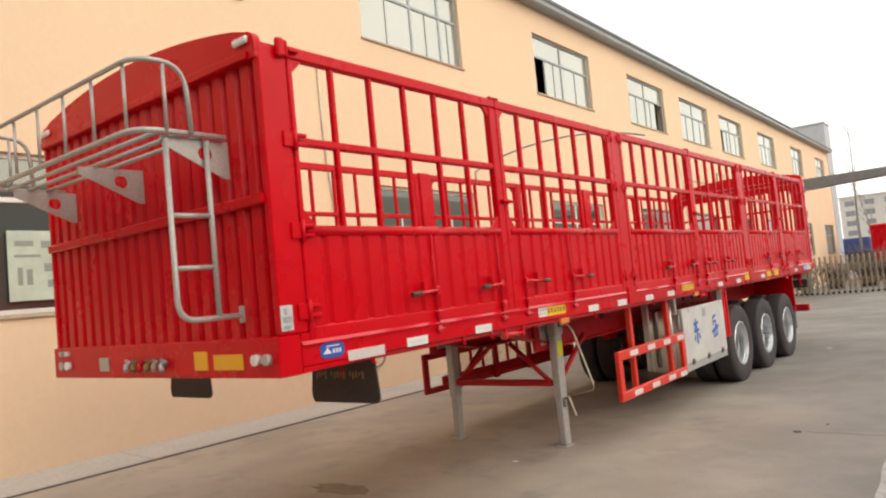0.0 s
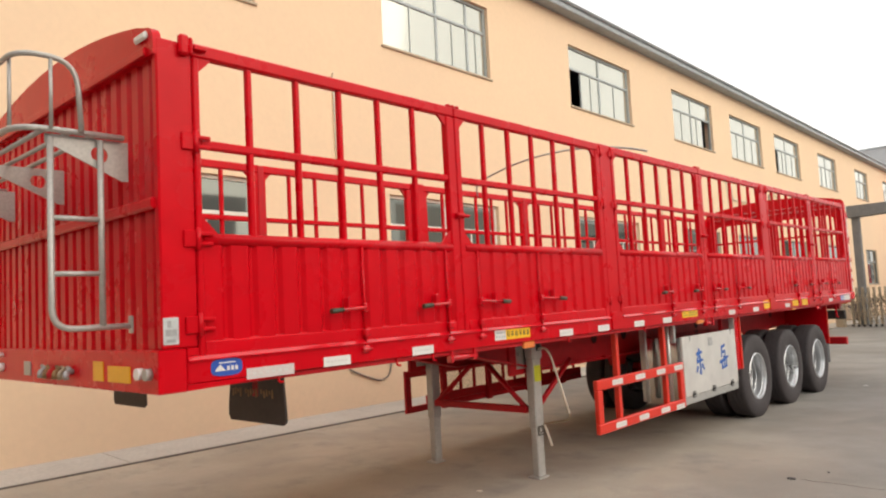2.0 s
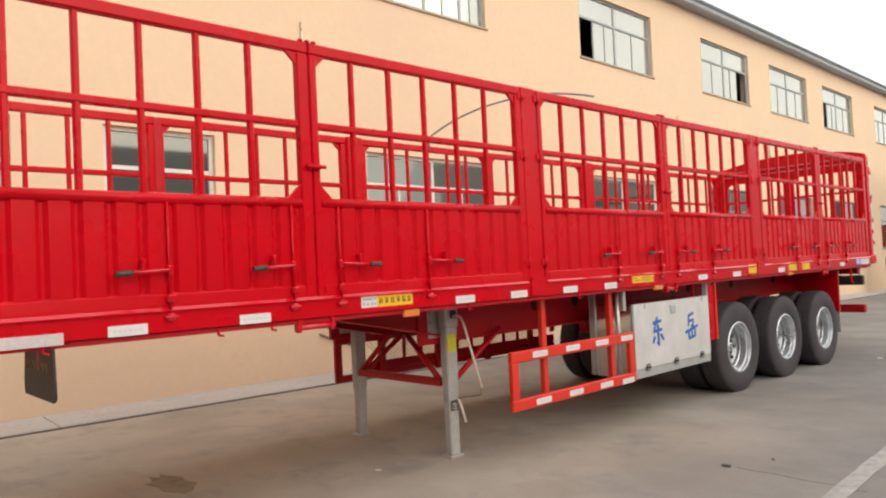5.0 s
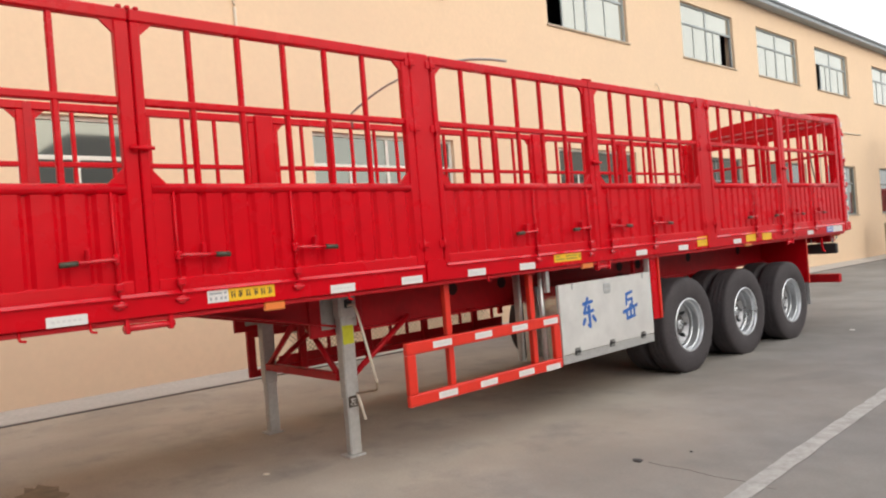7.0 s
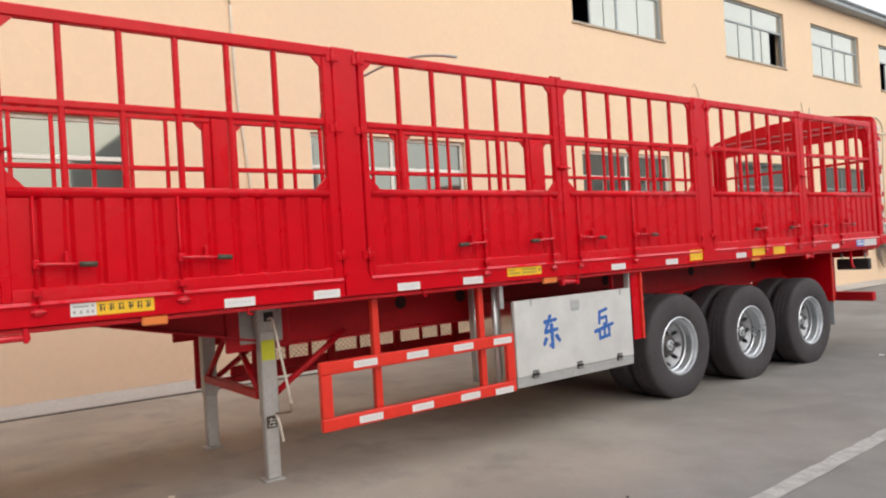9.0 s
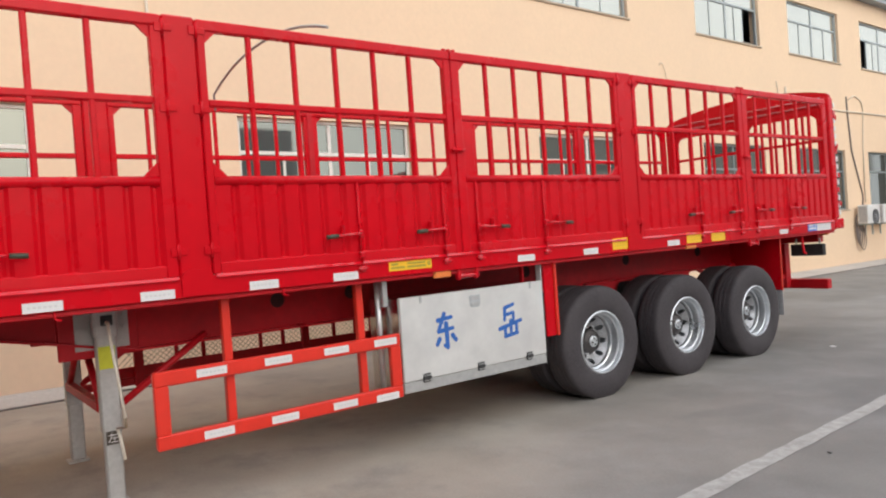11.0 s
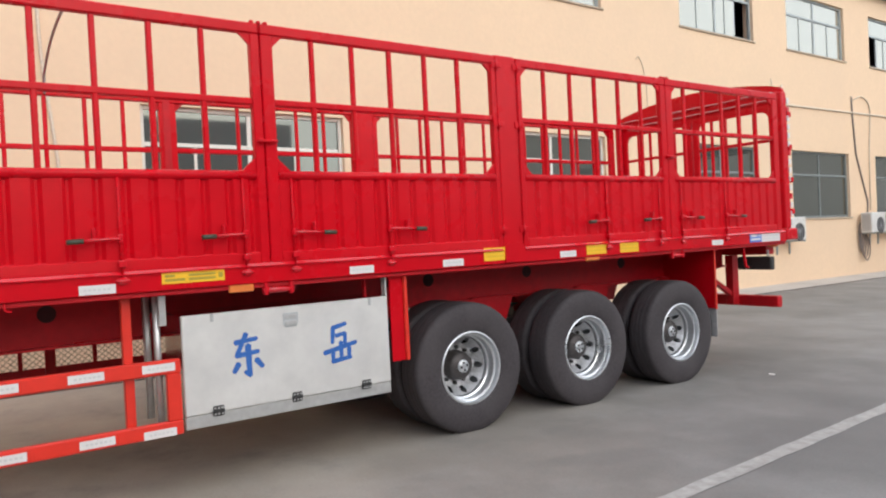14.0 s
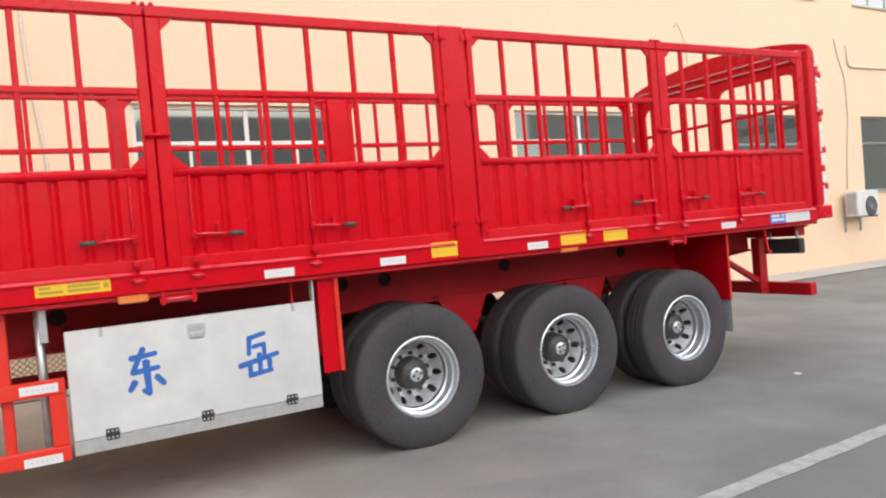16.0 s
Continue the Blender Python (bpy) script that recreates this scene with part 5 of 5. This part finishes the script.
# mudguard brackets and plates
upright = part("mudguard_bracket", boxes((-2.49, -2.505, 9.875, 9.985, 0.637, Z_RAIL + 0.02), c=0.004), RED, trailer, "red upright angle-iron mudguard bracket")
# brighter orange-red paints the lit edge of the same red angle
part("flange", boxes((-2.472, -2.53, 9.984, 10.015, 0.637, Z_RAIL + 0.02), c=0.005), ORANGE_RED, upright)
part("mudguard_bracket", boxes((FAR + 0.065, FAR + 0.105, 9.955, 10.025, 0.65, Z_RAIL + 0.02), c=0.006), ORANGE_RED, trailer)
for x0, x1 in ((-3.14, -2.502), (-4.76, -4.15)):
    mp = part("mudguard_plate", boxes((x0, x1, 13.78, 13.795, 0.645, 1.36), c=0.003), RED, trailer, "red mudguard plate with a grey rubber flap")
    part("edge_strip", boxes((x1 - 0.012, x1 + 0.004, 13.775, 13.80, 0.64, 1.30), c=0.003), ORANGE_RED, mp)
    part("rubber_flap", boxes((x0 + 0.05, x1 - 0.012, 13.797, 13.807, 0.345, 0.72), c=0.003), FLAP_GREY, mp, "grey rubber mud flap")

# ---- rear frame, bumper, lamps ----
rear = part("rear_frame", boxes((FAR, NEAR, REAR - 0.11, REAR + 0.13, 1.30, 1.43), c=0.014), RED, trailer, "red rear frame with an arched head")
for x0, x1 in ((NEAR + 0.002, NEAR - 0.09), (FAR - 0.002, FAR + 0.09)):
    part("rear_post", boxes((x0, x1, REAR - 0.11, REAR, 1.432, 2.97), c=0.012), RED, rear)
arch_plate(REAR - 0.07, REAR - 0.03, 2.80, "arched_header", rear, 0.055)
for z in (2.905, 2.985):
    ledge = part("header_ledge", boxes((FAR + 0.06, NEAR - 0.06, REAR - 0.095, REAR - 0.068, z - 0.022, z), c=0.004), RED, rear)
    # pale strip paints the sky's gloss along the ledge's upper edge
    part("ledge_highlight", boxes((FAR + 0.10, NEAR - 0.10, REAR - 0.0975, REAR - 0.094, z - 0.008, z - 0.001)), FILM_DULL_HIGHLIGHT, ledge, "pale strip painted as the ledge's sky highlight")
for xa, xb in ((FAR + 0.1, CX + 0.03), (CX + 0.05, NEAR - 0.1)):
    d = part("rear_door", boxes((xa, xb, REAR - 0.08, REAR - 0.04, 1.46, 2.0), c=0.006), RED, rear, "red half-height rear door with bars above")
    part("door_frame", boxes((xa, xa + 0.075, REAR - 0.08, REAR - 0.04, 2.0, 2.80), (xb - 0.075, xb, REAR - 0.08, REAR - 0.04, 2.0, 2.80), (xa, xb, REAR - 0.081, REAR - 0.072, 2.775, 2.845), c=0.005), RED, d)
    for e, way in ((xa + 0.075, 1), (xb - 0.075, -1)):
        bm = bmesh.new()
        arc = [(e + way * 0.09 * (1 - math.sin(a)), 2.775 - 0.09 * (1 - math.cos(a))) for a in (math.pi / 2 * k / 6 for k in range(7))]
        prism(bm, [(e - way * 0.004, 2.779)] + arc, "y", REAR - 0.078, REAR - 0.042)
        part("gusset", bm, RED, d)
    part("door_rail", boxes((xa + 0.07, xb - 0.07, REAR - 0.075, REAR - 0.045, 2.425, 2.462), c=0.005), RED, d)
    for k in range(1, 5):
        x = xa + 0.075 + (xb - xa - 0.15) * k / 5
        part("upright_bar", boxes((x - 0.016, x + 0.016, REAR - 0.076, REAR - 0.044, 2.0, 2.78), c=0.005), RED, d)
# red and white marks along the rear door edge, door hinges
for k in range(15):
    z0 = 1.47 + 0.098 * k
    part("reflector", boxes((NEAR - 0.05, NEAR + 0.004, REAR + 0.002, REAR + 0.048, z0, z0 + 0.062), c=0.002), WHITE if k % 5 != 3 else REDLENS, rear, "white reflective strip" if k % 5 != 3 else "red reflector")
for z in (1.62, 1.98, 2.35, 2.72):
    part("hinge", boxes((NEAR - 0.05, NEAR + 0.010, REAR + 0.012, REAR + 0.078, z - 0.032, z + 0.032), c=0.01), RED, rear)

bump = part("rear_bumper", boxes((-2.553, -4.72, 15.02, 15.12, 0.535, 0.662), c=0.01), RED_OLD, trailer, "dark red underride bumper")
for x in (-3.08, -4.17):
    part("bumper_leg", boxes((x - 0.05, x + 0.05, 14.90, 15.02, 0.55, 1.14), c=0.006), RED_OLD, bump)
    bm = bmesh.new()
    prism(bm, [(14.2, 1.05), (14.28, 1.05), (14.94, 0.70), (14.94, 0.64)], "x", x - 0.03, x + 0.03)
    part("bumper_brace", bm, RED_OLD, bump)
part("rear_cross", boxes((-4.66, -2.585, 14.88, 15.04, 1.145, 1.298), c=0.01), RED_OLD, trailer, "dark red rear cross-member")
for x0, x1, out in ((-2.91, -2.49, 1), (-4.75, -4.33, -1)):
    tl = part("tail_lamp", boxes((x0, x1, 14.81, 14.89, 0.978, 1.127), c=0.012), DARK, trailer, "black tail lamp housing")
    part("lens", boxes((x0 + 0.02, x1 - 0.02, 14.89, 14.898, 0.995, 1.11), c=0.003), REDLENS, tl)
    for x in (x0 + 0.06, x1 - 0.06):
        part("lamp_stay", boxes((x - 0.008, x + 0.008, 14.84, 14.87, 1.12, 1.20), c=0.002), GALV, tl)
for x in (-2.5, -4.74):
    part("rope_hook_rod", tubes(0.016, ((x, 14.30, 1.33), (x, 14.31, 1.19), (x, 14.335, 1.05), (x + 0.03, 14.345, 1.035)), n=8), RED, trailer, "red bent hook rod")
part("rear_marker", boxes((-2.56, -2.45, 14.86, 14.90, 1.235, 1.285), c=0.006), AMBER, trailer, "red marker lamp")

# tarpaulin bow over the bed
pts = []
for k in range(17):
    u = -1 + 2 * k / 16
    pts.append((CX - u * 1.13, 8.0, 3.03 + 0.185 * (1 - abs(u) ** 2.2)))
part("tarpaulin_bow", tubes(0.011, pts + [(pts[-1][0], 8.0, 2.88)], n=8), GALV, trailer, "thin bent tarpaulin bow")
ORIGIN = Vector((0, 0, 0))

# ---- things on the wall ----
def wall_cable(name, pts, r, m, label, category="cable"):
    return tagged(part(name, tubes(r, bend(pts, 0.12, 4), n=7), m), label, category)


XW = WX + 0.02
wall_cable("conduit", ((XW, 8.25, 5.14), (XW, 8.27, 4.2), (XW, 8.30, 3.7), (XW, 8.36, 3.2), (XW, 8.41, 2.7), (XW, 8.43, 2.2)), 0.022, WIRE_LIGHT, "pale conduit running down the wall")
wall_cable("conduit", ((XW + 0.06, 8.21, 5.27), (XW, 8.23, 5.24), (XW, 8.25, 5.17)), 0.014, WIRE_LIGHT, "short bent conduit end")
wall_cable("conduit", ((XW, 24.55, 5.07), (XW, 24.57, 4.585), (XW, 33.0, 4.66)), 0.03, WIRE_LIGHT, "horizontal conduit along the wall")
wall_cable("cable", ((XW, 24.10, 5.18), (XW, 24.2, 4.8), (XW, 24.42, 4.3), (XW, 24.44, 3.4), (XW, 24.3, 2.4), (XW, 24.24, 1.8)), 0.013, WIRE_LIGHT, "pale cable hanging down the wall")
wall_cable("cable", ((XW, 28.1, 5.06), (XW, 28.12, 4.57), (XW, 28.25, 3.45), (XW, 28.84, 2.13), (XW, 28.7, 1.4)), 0.024, WIRE, "dark cable hanging down the wall")
wall_cable("cable", ((XW, 28.19, 4.97), (XW, 28.63, 5.13), (XW, 29.06, 5.0), (XW, 29.18, 4.75), (XW, 29.04, 3.71), (XW, 28.98, 1.9)), 0.018, WIRE_LIGHT, "pale cable hanging down the wall")
wall_cable("cable", ((XW, 19.1, 5.1), (XW, 19.17, 5.2), (XW, 19.27, 5.08), (XW, 19.4, 4.7), (XW, 19.42, 3.6)), 0.008, WIRE_LIGHT, "thin pale cable on the wall")
wall_cable("cable", ((XW, 8.38, 0.66), (XW, 8.68, 0.53), (XW, 9.03, 0.42), (XW, 9.22, 0.51), (XW, 9.25, 0.72)), 0.014, WIRE, "dark loose cable end low on the wall")
bm = bmesh.new()
for k in range(4):
    c, ph = Vector((XW + 0.03 + 0.02 * k, 28.32 + 0.05 * k, 1.12)), 0.4 * k
    ring_pts = [(c.x, c.y + (0.14 + 0.02 * k) * math.cos(a), c.z - 0.1 * k + (0.42 - 0.03 * k) * math.sin(a)) for a in (2 * math.pi * j / 18 + ph for j in range(18))]
    tube(bm, ring_pts, 0.018, 6, closed=True)
tagged(part("cable_coil", bm, WIRE), "dark coiled cable bundle hanging on the wall", "cable")


def ac_unit(y, z):
    """An outdoor unit on two wall brackets."""
    global ORIGIN
    x0, x1 = WX + 0.10, WX + 0.40
    u = thing("air_conditioner", (WX + 0.25, y + 0.4, z), "white outdoor air-conditioner unit on wall brackets", "air conditioner", "outdoor units")
    ORIGIN = Vector(u.location)
    part("casing", boxes((x0, x1, y, y + 0.80, z, z + 0.56), c=0.02), AC_WHITE, u)
    bm = bmesh.new()
    lathe(bm, [(x1 - WX + 0.002, 0.225), (x1 - WX + 0.012, 0.215), (x1 - WX + 0.004, 0.205), (x1 - WX + 0.004, 0.01)], 28, (WX, y + 0.49, z + 0.20))
    fan = part("fan_grille", bm, DARK, u, "dark round fan grille")
    bm = bmesh.new()
    for k in range(1, 5):
        pts = [(x1 + 0.014, y + 0.49 + 0.048 * k * math.cos(a), z + 0.20 + 0.048 * k * math.sin(a)) for a in (2 * math.pi * j / 24 for j in range(24))]
        tube(bm, pts, 0.004, 5, closed=True)
    for k in range(6):
        a = math.pi * k / 6
        tube(bm, [(x1 + 0.012, y + 0.49 - 0.21 * math.cos(a), z + 0.20 - 0.21 * math.sin(a)), (x1 + 0.012, y + 0.49 + 0.21 * math.cos(a), z + 0.20 + 0.21 * math.sin(a))], 0.004, 5)
    part("grille_wire", bm, HUB, fan)
    part("side_vent", boxes(*[(x0 + 0.04, x1 - 0.04, y - 0.006, y + 0.004, z + 0.06 + 0.035 * k, z + 0.08 + 0.035 * k) for k in range(13)]), HUB, u, "grey side louvre")
    for d in (0.10, 0.66):
        part("bracket", boxes((WX, x1 + 0.03, y + d, y + d + 0.04, z - 0.04, z - 0.0), (WX, WX + 0.035, y + d, y + d + 0.04, z - 0.34, z - 0.04), c=0.004), FRAME, u)
    ORIGIN = Vector((0, 0, 0))


ac_unit(23.97, 1.18)
ac_unit(28.2, 1.26)
ac_unit(29.25, 1.26)

# ---- marks on the road ----
for nm, x, y, s, m in (("leaf", -1.262, 7.585, 0.032, DARK), ("pebble", -1.08, 7.95, 0.010, DARK), ("pebble", -0.37, 10.2, 0.012, DARK), ("paper_scrap", -2.13, 14.12, 0.03, WHITE), ("paper_scrap", -3.2, 5.9, 0.022, CREAM)):
    bm = bmesh.new()
    prism(bm, [(x + s * (1.6 + 0.4 * math.sin(5 * k + x)) * math.cos(math.pi * k / 4) * 0.8, y + s * math.sin(math.pi * k / 4)) for k in range(8)], "z", 0.0, 0.006)
    tagged(part(nm, bm, m), {"leaf": "small dark dry leaf on the road", "pebble": "small dark stone on the road", "paper_scrap": "small pale scrap on the road"}[nm], nm.replace("_", " "))

bm = bmesh.new()
prism(bm, [(-4.14 + (0.30 + 0.07 * math.sin(3 * k)) * math.cos(math.pi * k / 8), 4.69 + (0.13 + 0.03 * math.cos(2.3 * k)) * math.sin(math.pi * k / 8)) for k in range(16)], "z", -0.01, 0.003)
structure("oil_stain", bm, mat("brown_oil_stain", (0.20, 0.155, 0.105), 0.6, vary=0.25, grain=9, bump=0.03), "brown oil stain on the concrete", "stain")

line = [Vector(q) for q in ((-1.19, 7.6), (-0.84, 7.585), (-0.49, 7.575), (-0.3, 7.55))]
bm = bmesh.new()
path = []
for i in range(len(line) - 1):
    for k in range(6):
        q = line[i].lerp(line[i + 1], k / 6)
        path.append((q.x + 0.012 * math.sin(9.1 * (6 * i + k)), q.y + 0.010 * math.sin(5.3 * (6 * i + k)), 0.0))
tube(bm, path, 0.0028, 5)
structure("road_crack", bm, CRACK, "fine dark crack in the concrete", "crack")

# ---- far end of the yard ----
ORIGIN = Vector((-6.7, 34.5, 0))
portal = thing("entrance_portal", (-6.7, 34.5, 0), "dark grey steel entrance portal", "portal")
part("column", boxes((-6.64, -6.36, 34.35, 34.65, 0, 4.5), c=0.02), PORTAL, portal)
part("column", boxes((8.0, 8.35, 34.35, 34.7, 0, 4.42), c=0.02), PORTAL, portal)
bm = bmesh.new()
prism(bm, [(-6.75, 4.44), (-2.7, 4.63), (8.6, 4.74), (8.6, 4.97), (-6.75, 4.93)], "y", 34.2, 34.85)
part("beam", bm, PORTAL, portal)
ORIGIN = Vector((-1.0, 33.6, 0))
slide = thing("folding_gate", (-1.0, 33.6, 0), "brown steel folding lattice gate drawn across the road", "gate")
n = 53
post = part("gate_post", boxes((-6.72, -6.68, 33.45, 33.75, 0.09, 1.56), c=0.006), GATE_STEEL, slide)
for k in range(1, n):
    again(post, dx=0.20 * k)
wheelp = part("castor", tubes(0.05, ((-6.70, 33.42, 0.05), (-6.70, 33.46, 0.05)), n=12), DARK, slide)
for k in range(1, n):
    again(wheelp, dx=0.20 * k)
bar = None
for k in range(n - 1):
    x = -6.70 + 0.20 * k
    if bar is None:
        bar = part("lattice_bar", tubes(0.014, ((x, 33.5, 0.2), (x + 0.20, 33.5, 0.78)), ((x, 33.5, 0.78), (x + 0.20, 33.5, 0.2)), ((x, 33.5, 0.78), (x + 0.20, 33.5, 1.36)), ((x, 33.5, 1.36), (x + 0.20, 33.5, 0.78)), n=6), GATE_STEEL, slide)
    else:
        again(bar, dx=0.20 * k)
ORIGIN = Vector((-7.0, 32.9, 0))
head = thing("gate_motor", (-7.0, 32.9, 0), "brown gate motor post with a round lamp", "gate motor")
part("housing", boxes((-7.15, -6.85, 32.7, 33.1, 0, 1.35), c=0.03), GATE_STEEL, head)
bm = bmesh.new()
lathe(bm, [(-0.06, 0.10), (-0.06, 0.22), (0.06, 0.22), (0.06, 0.10)], 24, (-7.0, 32.9, 1.58), close=True)
part("ring_lamp", bm, GATE_STEEL, head)
ORIGIN = Vector((0, 0, 0))


def block(name, x0, x1, y0, y1, h, cols, rows, label):
    """A plain far building with rows of recessed windows on the side that faces the yard."""
    global ORIGIN
    bld = thing(name, ((x0 + x1) / 2, (y0 + y1) / 2, 0), label, "building")
    ORIGIN = Vector(bld.location)
    holes = []
    pw, ph = (x1 - x0) / cols, (h - 0.8) / rows
    for i in range(cols):
        for k in range(rows):
            holes.append((x0 + pw * (i + 0.25), x0 + pw * (i + 0.75), 0.3 + ph * (k + 0.3), 0.3 + ph * (k + 0.82)))
    bm = bmesh.new()
    pierced_wall(bm, y0, y0 + 0.3, x0, x1, 0, h, holes)
    for v in bm.verts:
        v.co.x, v.co.y = v.co.y, v.co.x
    part("wall", bm, WALL_FAR, bld)
    part("wall", boxes((x0, x0 + 0.3, y0 + 0.3, y1, 0, h), (x1 - 0.3, x1, y0 + 0.3, y1, 0, h), (x0, x1, y1, y1 + 0.3, 0, h)), WALL_FAR, bld)
    part("roof", boxes((x0 - 0.3, x1 + 0.3, y0 - 0.3, y1 + 0.5, h, h + 0.35), c=0.03), WALL_FAR, bld)
    for a, b, c, d in holes:
        w = part("window", boxes((a, b, y0 + 0.16, y0 + 0.18, c, d)), HAZY_PANE, bld, "dark window")
        part("frame", boxes((a, a + 0.08, y0 + 0.10, y0 + 0.15, c, d), (b - 0.08, b, y0 + 0.10, y0 + 0.15, c, d), ((a + b) / 2 - 0.04, (a + b) / 2 + 0.04, y0 + 0.10, y0 + 0.15, c, d)), FRAME, w)
    ORIGIN = Vector((0, 0, 0))
    return bld


block("apartment_building", -35, -1, 230, 242, 17.55, 7, 6, "pale grey apartment building with dark windows")
block("apartment_building", 2, 34, 250, 262, 20.5, 6, 7, "pale grey apartment building with dark windows")
ORIGIN = Vector((-11, 60, 0))
shed = thing("rooftop_block", (-11, 60, 0), "pale blue-grey building block behind the factory", "building")
part("wall", boxes((-16.5, -9.17, 60, 62, 0, 11.45)), mat("pale_blue_grey_cladding", (0.42, 0.44, 0.46), 0.6, vary=0.05, grain=2), shed)
part("roof", boxes((-16.6, -9.12, 59.95, 62.05, 11.45, 11.6), c=0.03), ROOFEDGE, shed)
ORIGIN = Vector((-10.2, 75, 0))
truck = thing("covered_truck", (-10.2, 75, 0), "parked truck under a blue tarpaulin", "truck")
part("cargo_cover", boxes((-11.45, -8.97, 74.2, 80, 1.6, 3.02), c=0.12), TARP, truck)
part("chassis", boxes((-11.35, -9.05, 74.3, 80, 0.75, 1.6), c=0.04), DARK, truck)
for x in (-11.2, -9.2):
    for y in (75.2, 78.6):
        bm = bmesh.new()
        lathe(bm, [(-0.15, 0.2), (-0.15, 0.5), (0.15, 0.5), (0.15, 0.2)], 20, (x, y, 0.5), close=True)
        part("wheel", bm, TYRE, truck)
ORIGIN = Vector((-3.7, 50, 0))
red2 = thing("parked_trailer", (-3.7, 50, 0), "red box trailer parked beyond the gate", "trailer")
part("body", boxes((-5.38, -2.88, 46.5, 56, 1.25, 3.09), c=0.05), RED, red2)
part("rear_beam", boxes((-5.33, -2.93, 46.45, 46.6, 1.0, 1.25), c=0.02), RED_OLD, red2)
for k in range(12):
    part("rib", boxes((-5.28 + 0.205 * k, -5.24 + 0.205 * k, 46.46, 46.5, 1.3, 3.08), c=0.008), RED, red2)
for x in (-5.13, -3.13):
    for y in (47.6, 48.9):
        bm = bmesh.new()
        lathe(bm, [(-0.15, 0.25), (-0.15, 0.5), (0.15, 0.5), (0.15, 0.25)], 20, (x, y, 0.5), close=True)
        part("wheel", bm, TYRE, red2)
part("chassis", boxes((-4.68, -3.58, 46.7, 55.5, 0.75, 1.25), c=0.02), RED_OLD, red2)
ORIGIN = Vector((0, 0, 0))


def bare_tree(x, y, h, seed, label, sway=0.12, spread=0.7, lean=0.0):
    """A leafless tree: tapered trunk, limbs and twigs."""
    global ORIGIN
    rnd = random.Random(seed)
    t = thing("tree", (x, y, 0), label, "tree", "bare trees")
    ORIGIN = Vector((x, y, 0))
    def limb(bm, p, d, length, r, depth):
        pts, cur = [p], p
        for k in range(4):
            d = (d + Vector((rnd.uniform(-sway, sway), rnd.uniform(-sway, sway), 0.04))).normalized()
            cur = cur + d * length / 4
            pts.append(cur)
        prev = None
        n = 6 if depth < 2 else 4
        for i, q in enumerate(pts):
            rr = r * (1 - 0.75 * i / 4)
            side = d.cross(Vector((0.3, 0.9, 0.1))).normalized()
            up2 = side.cross(d).normalized()
            ring = [bm.verts.new(q + rr * (math.cos(2 * math.pi * j / n) * side + math.sin(2 * math.pi * j / n) * up2)) for j in range(n)]
            if prev:
                for j in range(n):
                    bm.faces.new([prev[j], prev[(j + 1) % n], ring[(j + 1) % n], ring[j]])
            prev = ring
        if depth < 3:
            for i in range(1, 5):
                for _ in range(2):
                    a = rnd.uniform(0, 2 * math.pi)
                    nd = (d * 0.8 + Vector((math.cos(a), math.sin(a), 0.35)) * spread).normalized()
                    limb(bm, pts[i], nd, length * rnd.uniform(0.5, 0.7) * spread, r * 0.35, depth + 1)
    trunk = bmesh.new()
    tube(trunk, [(x, y, 0), (x + 0.02, y, h * 0.2), (x, y, h * 0.4)], 0.11, 8)
    part("trunk", trunk, BARK, t)
    crown = bmesh.new()
    limb(crown, Vector((x, y, h * 0.4)), Vector((lean, 0, 1)).normalized(), h * 0.6, 0.085, 0)
    part("crown", crown, BARK, t)
    ORIGIN = Vector((0, 0, 0))


bare_tree(-9.12, 70, 11.6, 3, "tall slender leafless tree beyond the gate", 0.02, 0.42, 0.04)
bare_tree(-4.6, 78, 8, 5, "thin leafless tree beyond the gate")
bare_tree(-11.0, 92, 8, 8, "thin leafless tree beyond the gate")

# leafless shrubs along the road beyond the gate
rnd = random.Random(21)
for cx, cy, n, h in ((-7.2, 37.5, 110, 1.1), (-6.0, 38.4, 120, 1.3), (-4.7, 39.2, 130, 1.9), (-3.4, 38.8, 130, 1.7), (-2.0, 38.2, 110, 1.4)):
    shrub = bmesh.new()
    for k in range(n):
        a, r = rnd.uniform(0, 2 * math.pi), rnd.uniform(0, 0.35)
        p = Vector((cx + r * math.cos(a), cy + r * math.sin(a), 0.0))
        q = p + Vector((rnd.gauss(0, 0.25), rnd.gauss(0, 0.25), h * rnd.uniform(0.35, 0.6)))
        e = q + Vector((rnd.gauss(0, 0.3), rnd.gauss(0, 0.3), h * rnd.uniform(0.2, 0.5)))
        tube(shrub, [p, q, e], rnd.uniform(0.008, 0.016), 3)
    ORIGIN = Vector((cx, cy, 0))
    bush = part("shrub", shrub, TWIG)
    bush.location = ORIGIN
    tagged(bush, "brown leafless shrub beyond the gate", "shrub", "bare shrubs")
ORIGIN = Vector((0, 0, 0))
